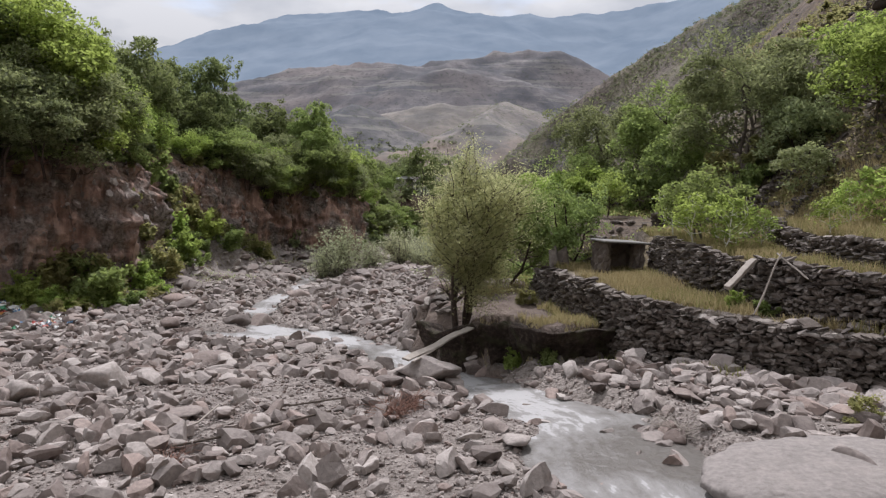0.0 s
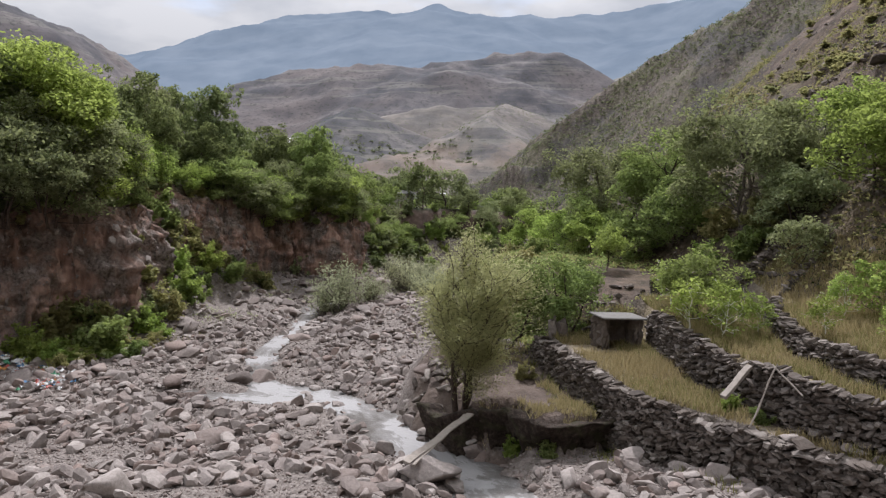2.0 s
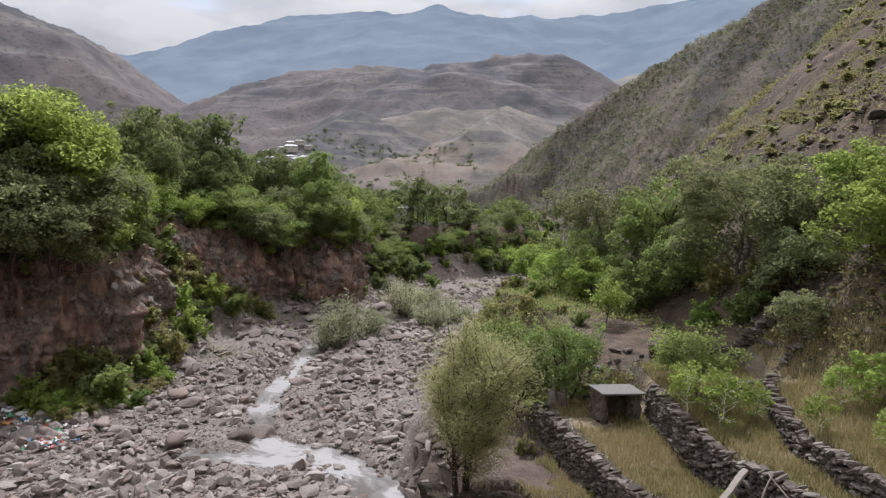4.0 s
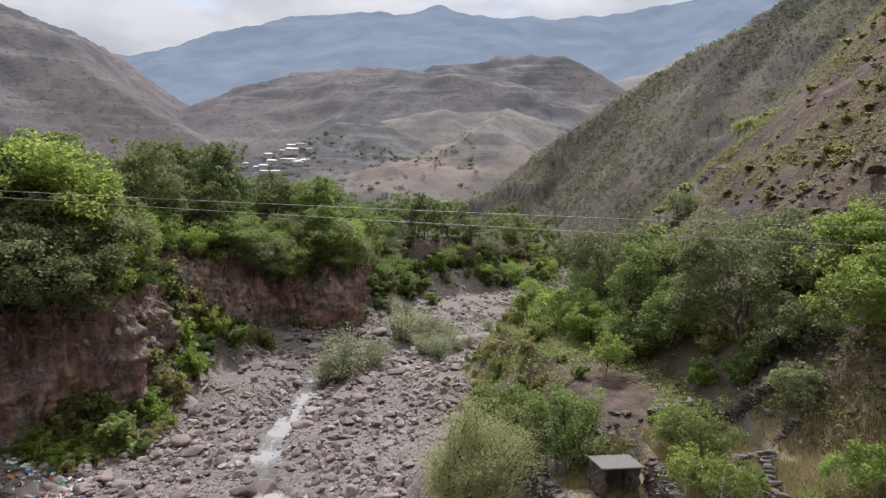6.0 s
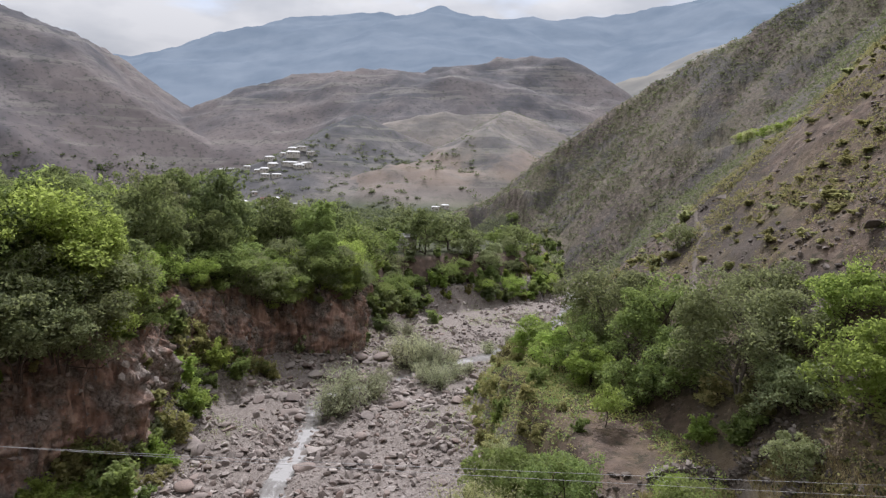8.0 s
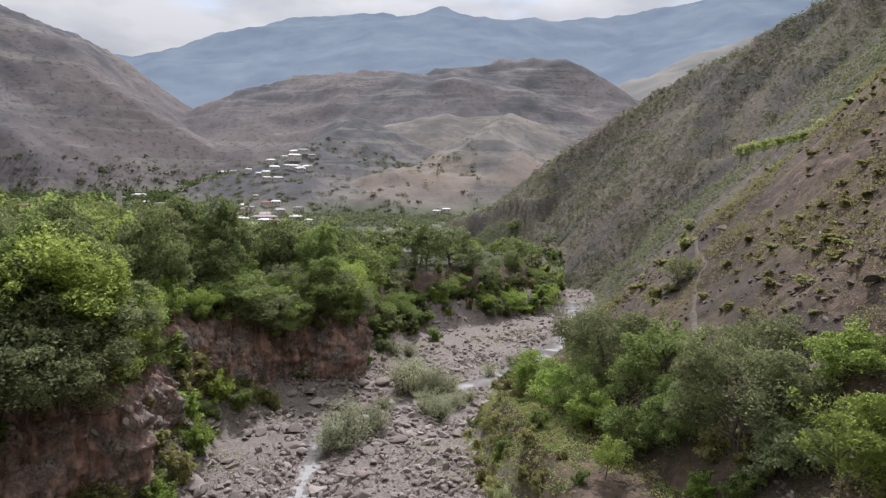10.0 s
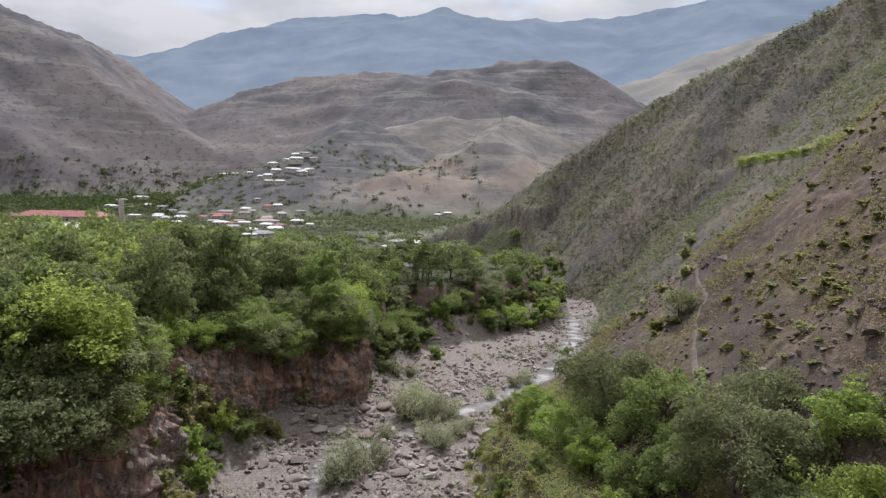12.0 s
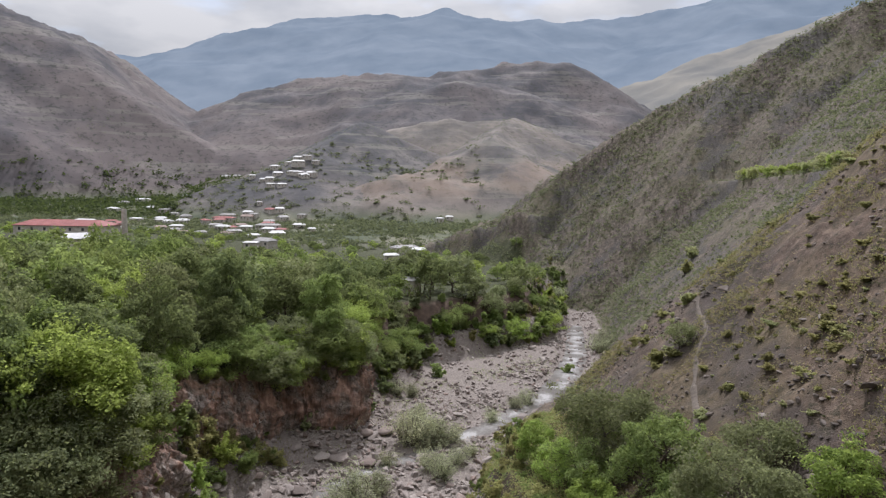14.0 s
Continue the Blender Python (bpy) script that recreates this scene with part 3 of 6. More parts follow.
def tubes(name, paths, mat, sides=6):
    """Tapered round limbs: each path is a list of (x, y, z, radius)."""
    V, Fc, n0 = [], [], 0
    for path in paths:
        P = np.array(path, float)
        for i, (x, y, z, r) in enumerate(P):
            d = P[min(i + 1, len(P) - 1), :3] - P[max(i - 1, 0), :3]
            d /= np.linalg.norm(d) + 1e-9
            u = np.cross(d, (0.31, 0.95, 0.07) if abs(d[2]) > 0.8 else (0, 0, 1))
            u /= np.linalg.norm(u) + 1e-9
            v = np.cross(d, u)
            for k in range(sides):
                a = 2 * math.pi * k / sides
                V.append((x, y, z) + r * (u * math.cos(a) + v * math.sin(a)))
        for i in range(len(P) - 1):
            for k in range(sides):
                a, b = n0 + i * sides + k, n0 + i * sides + (k + 1) % sides
                Fc.append((a, b, b + sides, a + sides))
        n0 += len(P) * sides
    return mesh_from(name, V, Fc, mat)


def leaf_cloud(name, places, size, mat, rng, slim=0.55):
    """One small folded leaf blade at every place, turned at random."""
    n = len(places)
    face = rng.normal(size=(n, 3)) * 0.75 + (0, 0, 1.0)
    face /= np.linalg.norm(face, axis=1)[:, None]
    u = np.cross(face, rng.normal(size=(n, 3)))
    u /= np.linalg.norm(u, axis=1)[:, None] + 1e-9
    v = np.cross(face, u)
    s = (size * rng.uniform(0.6, 1.35, n))[:, None]
    V = np.stack([places - u * s, places + v * s * slim, places + u * s, places - v * s * slim], 1).reshape(-1, 3)
    return mesh_from(name, V, np.arange(n * 4).reshape(n, 4), mat, False)


def limb(a, b, r0, r1, rng, bend=0.12, steps=4):
    a, b = np.array(a, float), np.array(b, float)
    ln = np.linalg.norm(b - a)
    off = rng.normal(size=3) * bend * ln
    out = []
    for i in range(steps + 1):
        t = i / steps
        q = a + (b - a) * t + off * math.sin(math.pi * t) + rng.normal(size=3) * 0.02 * ln * (0 < i < steps)
        out.append((*q, r0 + (r1 - r0) * t))
    return out


def broad_tree_meshes(seed, h, spread, leaves, leaf, mat, bark, trunk_r, stems=1, low=0.22, clump=0.17, sides=6, full=0.6):
    """Trunk and crown meshes of a broad-leaved tree h metres high: limbs, twigs, and leaves in uneven clumps at their ends."""
    rng = np.random.default_rng(seed)
    paths, ends = [], []
    for s in range(stems):
        lean = rng.normal(size=2) * (0.05 if stems == 1 else 0.16) * h
        base = (rng.normal() * 0.03 * h * (stems > 1), rng.normal() * 0.03 * h * (stems > 1), -0.6)
        top = (lean[0], lean[1], h * rng.uniform(0.62, 0.75))
        trunk = limb(base, top, trunk_r / stems ** 0.5, trunk_r * 0.25, rng, 0.05, 6)
        paths.append(trunk)
        T = np.array(trunk)
        nl = int(9 / stems ** 0.5)
        for i in range(nl):
            f = low + (0.92 - low) * (i + rng.uniform(0.1, 0.9)) / nl
            k = f * 6
            q = T[int(k)] * (1 - k % 1) + T[min(int(k) + 1, 6)] * (k % 1)
            a = i * 2.4 + rng.uniform(-0.5, 0.5)
            reach = spread * rng.uniform(0.6, 1.05) * (1.0 - 0.45 * max(0, f - 0.45) / 0.5)
            tip = q[:3] + (math.cos(a) * reach, math.sin(a) * reach, h * rng.uniform(0.08, 0.26))
            tip[2] = min(tip[2], h * 0.9)
            L1 = limb(q[:3], tip, q[3] * 0.55, q[3] * 0.14, rng, 0.1, 5)
            paths.append(L1)
            L1 = np.array(L1)
            for j in range(4):
                kk = rng.integers(2, 6)
                p0 = L1[kk]
                d = rng.normal(size=3) * (1, 1, 0.7)
                d = d / np.linalg.norm(d) * spread * rng.uniform(0.25, 0.5)
                d[2] += 0.05 * h
                paths.append(limb(p0[:3], p0[:3] + d, p0[3] * 0.6, 0.012, rng, 0.1, 3))
                ends += [p0[:3] + d, p0[:3] + d * 0.55]
            ends += [tip, L1[3, :3]]
        ends += [np.array(top) + (0, 0, h * 0.10), np.array(top) + (0, 0, h * 0.2)]
    ends = np.array(ends)
    ends[:, 2] = np.clip(ends[:, 2], h * 0.12, h * 0.97)
    wt = rng.uniform(0.3, 1.6, len(ends))
    pick = rng.choice(len(ends), leaves, p=wt / wt.sum())
    rad = clump * spread * rng.uniform(0.55, 1.5, len(ends))
    d = rng.normal(size=(leaves, 3))
    d /= np.linalg.norm(d, axis=1)[:, None]
    d *= (rng.uniform(0.25, 1.0, leaves) ** 0.6)[:, None]
    places = ends[pick] + d * rad[pick][:, None] * (1.15, 1.15, 0.8)
    # rounded masses on the outside of the crown
    nl = int(22 + 10 * full)
    u = rng.normal(size=(nl, 3))
    u[:, 2] = np.abs(u[:, 2]) * 0.9 - 0.35
    u /= np.linalg.norm(u, axis=1)[:, None]
    lump = u * (spread, spread, h * 0.42) * rng.uniform(0.55, 0.95, nl)[:, None] + (0, 0, h * (0.56 - 0.1 * full))
    lr = spread * rng.uniform(0.17, 0.36, nl)
    m = int(leaves * full)
    pick = rng.choice(nl, m, p=lr ** 2 / (lr ** 2).sum())
    d = rng.normal(size=(m, 3))
    d[:, 2] = np.where(rng.uniform(size=m) < 0.7, np.abs(d[:, 2]), d[:, 2])
    d /= np.linalg.norm(d, axis=1)[:, None]
    d *= (rng.uniform(0.2, 1.0, m) ** 0.3)[:, None]
    places = np.concatenate([places[:leaves - m], lump[pick] + d * lr[pick][:, None] * (1, 1, 0.8)])
    places[:, 2] = np.maximum(places[:, 2], 0.1)
    return tubes("trunk", paths, bark, sides), leaf_cloud("crown", places, leaf, mat, rng)


def shrub_meshes(seed, h, spread, leaves, leaf, mat, bark, stems=9, slim=0.3, bare=0.0):
    """A many-stemmed shrub: wands that fan out of one foot, leaves along the upper part of each."""
    rng = np.random.default_rng(seed)
    paths, pts = [], []
    for s in range(stems):
        a = rng.uniform(0, 2 * math.pi)
        out = spread * rng.uniform(0.15, 1.0)
        tip = np.array((math.cos(a) * out, math.sin(a) * out, h * rng.uniform(0.55, 1.0) * (1 - 0.3 * (out / spread) ** 2)))
        st = limb((rng.normal() * 0.05 * spread, rng.normal() * 0.05 * spread, -0.2), tip, 0.018 * h ** 0.8, 0.006, rng, 0.1, 6)
        paths.append(st)
        S = np.array(st)[:, :3]
        for j in range(6):
            k = rng.uniform(1.6 + 2 * bare, 6)
            q = S[int(min(k, 5))] + (S[min(int(k) + 1, 6)] - S[int(min(k, 5))]) * (k % 1)
            d = rng.normal(size=3) * spread * 0.22 + (0, 0, h * 0.07)
            paths.append(limb(q, q + d, 0.009, 0.004, rng, 0.1, 2))
            pts.append((q, q + d))
    pts = np.array(pts)
    pick = rng.integers(0, len(pts), leaves)
    t = rng.uniform(0.1, 1.1, leaves)[:, None]
    places = pts[pick, 0] + (pts[pick, 1] - pts[pick, 0]) * t + rng.normal(size=(leaves, 3)) * spread * 0.075
    places[:, 2] = np.maximum(places[:, 2], 0.03)
    return tubes("stem", paths, bark, 4), leaf_cloud("foliage", places, leaf * 1.45, mat, rng, slim)


def plant(name, meshes, label, category, group="", names=("trunk", "crown")):
    """A plant thing with its woody part and its foliage; the first of its kind, kept to copy."""
    e = new(name)
    for nm, me in zip(names, meshes):
        o = new(nm, me)
        o.parent = e
    return tagged(e, label, category, group)


def spot(x, y, scale, rng, sink=0.0, wide=None):
    wide = wide or scale
    return (Matrix.Translation((x, y, ground_z(x, y) - sink)) @ Matrix.Rotation(rng.uniform(0, 6.28), 4, 'Z') @ Matrix.Diagonal((wide, wide, scale, 1)))


class Kinds:
    """Several shapes of one kind of plant; the first use of a shape sets its prototype in place, further ones copy it."""

    def __init__(self, name, label, category, group, makers, names=("trunk", "crown")):
        self.args, self.makers, self.made, self.names = (name, label, category, group), makers, {}, names

    def put(self, k, m, label=""):
        k %= len(self.makers)
        if k not in self.made:
            n, lb, c, g = self.args
            self.made[k] = plant(n, self.makers[k](), lb, c, g, self.names)
            self.made[k].matrix_basis = m
            ob = self.made[k]
        else:
            ob = copy_thing(self.made[k], Matrix())
            ob.matrix_basis = m
        if label:
            ob["label"] = label
        return ob


prng = np.random.default_rng(11)
PLATEAU = Kinds("tree", "leafy green broad-leaved tree on the plateau above the gorge", "tree", "trees on the plateau",
                [lambda k=k: broad_tree_meshes(100 + k, 8.5, 3.5 + 0.4 * (k % 3), 12500, 0.135, (LEAF_GREEN, LEAF_DEEP, LEAF_BRIGHT, LEAF_DEEP, LEAF_WALNUT, LEAF_GREEN)[k], BARK_DARK, 0.2, low=0.2, clump=0.15) for k in range(6)])
DISTANT = Kinds("tree", "green broad-leaved tree among the orchards by the village", "tree", "trees on the plateau",
                [lambda k=k: broad_tree_meshes(140 + k, 8.5, 4.0, 3000, 0.24, (LEAF_GREEN, LEAF_DEEP, LEAF_WALNUT)[k], BARK_DARK, 0.2, low=0.12, clump=0.2, sides=4) for k in range(3)])


def scatter(n, x0, x1, y0, y1, rng, gap, keep):
    """Plan places at least `gap` apart that `keep` accepts."""
    X, Y = rng.uniform(x0, x1, n), rng.uniform(y0, y1, n)
    ok = keep(X, Y)
    out = []
    for x, y in zip(X[ok], Y[ok]):
        g = gap * (1 + max(0, y - 120) / 250)
        if all((x - a) ** 2 + (y - b) ** 2 > g * g for a, b in out):
            out.append((x, y))
    return out


def on_plateau(X, Y):
    d = -beside(X, Y, CLIFF)
    return (d > 1.8) & (d < 90) & (X > -0.74 * Y - 6)


for i, (x, y) in enumerate(scatter(5200, -150, 45, 42, 215, prng, 7.0, on_plateau)):
    inland = -beside(np.array([x]), np.array([y]), CLIFF)[0]
    far_off = y > 125 or inland > 30
    s = (0.62 + 0.95 * prng.uniform() ** 1.4) * np.interp(inland, (4, 14), (1.0, 1.28)) * np.interp(y, (55, 70, 90, 125), (1.4, 1.35, 1.2, 1.0))
    (DISTANT if far_off else PLATEAU).put(int(prng.integers(0, 60)), spot(x, y, s, prng, 0.3, min(s, 1.6) * prng.uniform(0.8, 1.12)))
# scrub and small trees down the edge of the cliff
EDGE = Kinds("cliff_bush", "leafy green bush on the eroded edge of the cliff", "bush", "bushes on the cliff",
             [lambda k=k: shrub_meshes(160 + k, 2.6, 1.7, 1200, 0.19, (LEAF_GREEN, LEAF_DRY, LEAF_WALNUT)[k], BARK_DARK, 6, 0.55) for k in range(3)], ("stem", "foliage"))
for x, y in scatter(3200, -48, 50, 50, 320, prng, 1.9, lambda X, Y: np.abs(beside(X, Y, CLIFF) + 0.9) < np.interp(Y, (60, 125, 140), (1.9, 1.9, 5.5))):
    EDGE.put(int(prng.integers(0, 30)), spot(x, y, prng.uniform(0.4, 1.3), prng, 0.2))
OVERHANG = Kinds("tree", "low spreading tree hanging over the cliff edge", "tree", "trees on the cliff edge",
                 [lambda k=k: broad_tree_meshes(180 + k, 6.5, 3.6, 8500, 0.125, (LEAF_BRIGHT, LEAF_WALNUT, LEAF_GREEN)[k], BARK_DARK, 0.15, 3, low=0.03, full=0.35) for k in range(3)])
for x, y in scatter(2600, -52, 50, 46, 220, prng, 4.6, lambda X, Y: (np.abs(beside(X, Y, CLIFF) + 1.6) < np.interp(Y, (60, 125, 140), (2.2, 2.2, 4.5))) & (ground_parts(X, Y)[0] > bed(Y) + np.interp(Y, (60, 125, 140), (10.5, 10.5, 3.0)))):
    s = prng.uniform(0.6, 1.15)
    OVERHANG.put(int(prng.integers(0, 30)), spot(x, y, s, prng, 0.6, s * 1.1))
for k, (x, y, s) in enumerate(((-36.6, 58.4, 1.4), (-41.0, 56.5, 1.45), (-45.0, 61.0, 1.6), (-38.5, 66.0, 1.55), (-50.0, 55.0, 1.7), (-36.2, 63.0, 1.2), (-42.5, 70.0, 1.6))):
    PLATEAU.put((2, 0, 5, 1, 0, 2, 5)[k], spot(x, y, s, prng, 0.8, min(s, 1.4) * 1.1))
for k, (x, y, z, s) in enumerate(((-33.4, 56.6, 9.0, 1.25), (-35.6, 53.0, 9.2, 1.3), (-33.2, 61.6, 9.6, 1.0), (-38.5, 50.4, 9.0, 1.35), (-32.8, 66.5, 9.6, 0.85), (-33.0, 53.8, 10.2, 0.8), (-36.5, 57.5, 11.5, 1.3))):
    ob = OVERHANG.put((1, 1, 0, 1, 2, 1, 1)[k], Matrix.Translation((x, y, z)) @ Matrix.Rotation(k * 1.7, 4, 'Z') @ Matrix.Diagonal((s * 1.1, s * 1.1, s, 1)))
GARDEN = Kinds("garden_tree", "broad green tree between the gardens of the village", "tree", "trees round the village",
               [lambda k=k: broad_tree_meshes(150 + k, 8.5, 4.2, 1300, 0.36, (LEAF_GREEN, LEAF_DEEP, LEAF_BRIGHT)[k], BARK_DARK, 0.2, low=0.1, clump=0.22, sides=4) for k in range(3)])
for x, y in scatter(2600, -340, 40, 212, 470, prng, 8.5, lambda X, Y: (X > -0.72 * Y) & (-beside(X, Y, CLIFF) > 4) & (fbm(X, Y, 60, 3, 196) > -0.3) & ((np.abs(X + 158) > 50) | (Y < 222) | (Y > 305)))[:280]:
    s = prng.uniform(0.7, 1.3) * np.interp(y, (215, 260, 330), (1.1, 0.75, 0.65))
    GARDEN.put(int(prng.integers(0, 30)), spot(x, y, s, prng, 0.3, s * 1.1))
BANKSIDE = Kinds("bank_bush", "dense green bush at the water-worn foot of the bank", "bush", "bushes under the plateau",
                 [lambda k=k: shrub_meshes(170 + k, 2.6, 1.9, 1500, 0.2, (LEAF_GREEN, LEAF_DEEP, LEAF_BRIGHT)[k], BARK_DARK, 6, 0.55) for k in range(3)], ("stem", "foliage"))
for x, y in scatter(3000, -26, 52, 118, 300, prng, 2.7, lambda X, Y: (beside(X, Y, CLIFF) > -2.0) & (beside(X, Y, CLIFF) < np.interp(Y, (118, 135, 300), (2.0, 5.0, 4.0))))[:240]:
    s = prng.uniform(0.8, 1.9)
    BANKSIDE.put(int(prng.integers(0, 30)), spot(x, y, s, prng, 0.2, s * 1.1))
# bushes rooted in the face itself, thickest between the two bare scars
face_x, face_y, face_z = FACE
for _ in range(900):
    i, j = int(70 * prng.uniform(0.12, 1.0) ** 0.6), int(prng.integers(8, face_x.shape[1] - 8))
    x, y, z = face_x[i, j], face_y[i, j], face_z[i, j]
    if y < 130 and fbm(np.array([y * 1.0]), np.array([z * 1.3]), 9, 2, 191)[0] + 0.35 * (i / 70) + (0.2 if 63 < y < 82 else -0.15 if y < 63 else -0.45) > prng.uniform(0.1, 0.75):
        EDGE.put(int(prng.integers(0, 30)), Matrix.Translation((x, y, z - 0.25)) @ Matrix.Rotation(prng.uniform(0, 6.28), 4, 'Z') @ Matrix.Diagonal((*(prng.uniform(0.35, 1.05),) * 2, prng.uniform(0.3, 0.9), 1)),
                 "leafy bush rooted in the face of the cliff")

def cliff_stones():
    """Pale stones weathering out of the earth face."""
    rng = np.random.default_rng(195)
    shapes = [rock_shape(520 + k, 1, 0.2, 5) for k in range(6)]
    V, Fc, n0 = [], [], 0
    for _ in range(4200):
        i, j = int(rng.integers(3, 74)), int(rng.integers(4, face_x.shape[1] - 4))
        if not 50 < face_y[i, j] < 135 or fbm(face_y[i:i + 1, j] * 1.0, face_z[i:i + 1, j], 4, 2, 197)[0] < rng.uniform(-0.5, 0.5):
            continue
        SV, SF = shapes[int(rng.integers(0, 6))]
        R = np.array(Euler(rng.uniform(0, 6.28, 3)).to_matrix())
        V.append(SV @ R.T * (0.18 + 0.9 * rng.uniform() ** 4) + (face_x[i, j], face_y[i, j], face_z[i, j]))
        Fc.append(SF + n0)
        n0 += len(SV)
    tagged(new("cliff_stones", mesh_from("cliff_stones", np.concatenate(V), np.concatenate(Fc), MAT_STONE, False)), "grey stones weathering out of the earth cliff", "stones", kind="stuff")


# low trees and bushes that lean out over the brink and hang down the two scars
for j in range(10, face_x.shape[1] - 8, 3):
    y = face_y[76, j]
    if not 50 < y < 132:
        continue
    thick = np.interp(y, (50, 56, 63, 72, 84, 94, 98, 110, 132), (0.7, 0.8, 0.5, 0.6, 0.35, 0.35, 0.9, 0.9, 0.6))
    hang = np.interp(y, (50, 60, 66, 94, 98, 107, 112), (62, 62, 70, 72, 50, 50, 60))
    for _ in range(2):
        if prng.uniform() < thick:
            i = int(prng.uniform(hang, 79))
            s = prng.uniform(0.35, 0.7) + 0.35 * (prng.uniform() < thick - 0.3)
            m = Matrix.Translation((face_x[i, j] + prng.normal() * 0.6, face_y[i, j] + prng.normal() * 0.6, face_z[i, j] - 0.7)) @ Matrix.Rotation(prng.uniform(0, 6.28), 4, 'Z')
            (OVERHANG if s > 0.7 else EDGE).put(int(prng.integers(0, 30)), m @ Matrix.Diagonal((s * 1.2, s * 1.2, s, 1)))

# ---------------------------------------------------------------- the stream
def water_material():
    m, N, L, b = material("stream_water", 0.08)
    p = n_pos(N)
    foam = n_attr(N, "foam")
    flow = N.new("ShaderNodeCombineXYZ")
    for sock, attr, k in (("X", "along", 0.9), ("Y", "across", 2.6)):
        mul = N.new("ShaderNodeMath")
        mul.operation, mul.inputs[1].default_value = 'MULTIPLY', k
        L.new(n_attr(N, attr), mul.inputs[0])
        L.new(mul.outputs[0], flow.inputs[sock])
    f = n_noise(N, L, 1.0, 8, flow.outputs["Vector"], 0.66)
    add = N.new("ShaderNodeMath")
    add.operation = 'ADD'
    L.new(f, add.inputs[0])
    L.new(foam, add.inputs[1])
    w = n_ramp(N, L, add.outputs[0], [(0.68, (0, 0, 0)), (0.98, (0.36, 0.36, 0.36)), (1.3, (0.72, 0.72, 0.72))])
    c = n_mix(N, L, w, (0.105, 0.095, 0.084), (0.40, 0.395, 0.39))
    L.new(c, b.inputs["Base Color"])
    rr = N.new("ShaderNodeMapRange")
    rr.inputs["To Min"].default_value, rr.inputs["To Max"].default_value = 0.38, 0.85
    L.new(w, rr.inputs["Value"])
    L.new(rr.outputs["Result"], b.inputs["Roughness"])
    b.inputs["Specular IOR Level"].default_value = 0.14
    n_bump(N, L, n_noise(N, L, 3.4, 6, p, 0.6), b, 0.35, 0.2)
    return m


def stream(line, wide, mat):
    X, Y, NX, NY, S = along(line, 0.25)
    wd = np.interp(Y, *RIVER) * wide + 0.9
    c = np.linspace(-1, 1, 25)[:, None]
    off = c * wd
    PX, PY = X + NX * off, Y + NY * off
    level = np.convolve(np.pad(ground_parts(X, Y)[0], 8, mode="edge"), np.ones(17) / 17, "valid")
    Z = level + 0.27 + 0.07 * fbm(PX, PY, 1.3, 4, 93) - 0.12 * np.abs(c) ** 4
    SS = np.broadcast_to(S, Z.shape)
    rush = np.clip(0.36 * ridged(SS, PX, 6, 3, 95) + 0.24 * (1 - np.abs(c)), 0, 1) * np.interp(PY, (12, 20, 30, 46, 130), (1.3, 1.3, 1.3, 1.35, 1.3))
    return tagged(new("water", grid_mesh("water", PX, PY, Z, mat, {"foam": rush, "along": SS, "across": off})), "shallow foaming stream running between the stones", "stream", kind="structure")


MAT_WATER = water_material()
stream(STREAM, 1.0, MAT_WATER)
stream(SIDE_POOL, 0.8, MAT_WATER)


# ---------------------------------------------------------------- stones of the river bed
def stone_material(name, tones):
    m, N, L, b = material(name, 0.85)
    g, o = N.new("ShaderNodeNewGeometry"), N.new("ShaderNodeObjectInfo")
    add = N.new("ShaderNodeMath")
    add.operation = 'ADD'
    fr = N.new("ShaderNodeMath")
    fr.operation = 'FRACT'
    L.new(g.outputs["Random Per Island"], add.inputs[0])
    L.new(o.outputs["Random"], add.inputs[1])
    L.new(add.outputs[0], fr.inputs[0])
    p = g.outputs["Position"]
    fine, mid = n_noise(N, L, 7.0, 7, p, 0.65), n_noise(N, L, 1.1, 4, p)
    c = n_ramp(N, L, fr.outputs[0], tones)
    c = n_mix(N, L, 0.7, c, n_ramp(N, L, fine, [(0.3, (0.45, 0.44, 0.43)), (0.65, (1.0, 0.99, 0.98))]), 'MULTIPLY')
    c = n_mix(N, L, n_ramp(N, L, mid, [(0.5, (0, 0, 0)), (0.75, (0.4, 0.4, 0.4))]), c, (0.30, 0.265, 0.24))
    L.new(c, b.inputs["Base Color"])
    n_bump(N, L, fine, b, 0.6, 0.06)
    return m


TONES = [(0.0, (0.13, 0.105, 0.094)), (0.2, (0.33, 0.29, 0.268)), (0.4, (0.19, 0.148, 0.13)), (0.6, (0.43, 0.385, 0.355)), (0.8, (0.27, 0.235, 0.215)), (1.0, (0.30, 0.23, 0.20))]
MAT_STONE = stone_material("river_stone", TONES)


def rock_shape(seed, div, rough=0.28, cuts=5):
    """A weathered stone of unit size: a ball cut by a few planes, worn and roughened."""
    rng = np.random.default_rng(seed)
    bm = bmesh.new()
    bmesh.ops.create_icosphere(bm, subdivisions=div, radius=1.0)
    V = np.array([v.co for v in bm.verts])
    Fc = np.array([[v.index for v in f.verts] for f in bm.faces])
    bm.free()
    for _ in range(cuts):
        n = rng.normal(size=3)
        n /= np.linalg.norm(n)
        d = V @ n
        lim = rng.uniform(0.3, 0.68)
        V -= np.clip(d - lim, 0, None)[:, None] * n * 0.97
    a, b = rng.uniform(0, 50, 2)
    V *= (1 + rough * fbm(V[:, 0] * 1.0 + a + V[:, 2] * 0.7, V[:, 1] + b - V[:, 2] * 0.6, 0.9, 3, seed))[:, None]
    V *= np.array((1.0, rng.uniform(0.5, 0.9), rng.uniform(0.35, 0.7)))
    return V / np.abs(V[:, 0]).max() * 0.5, Fc


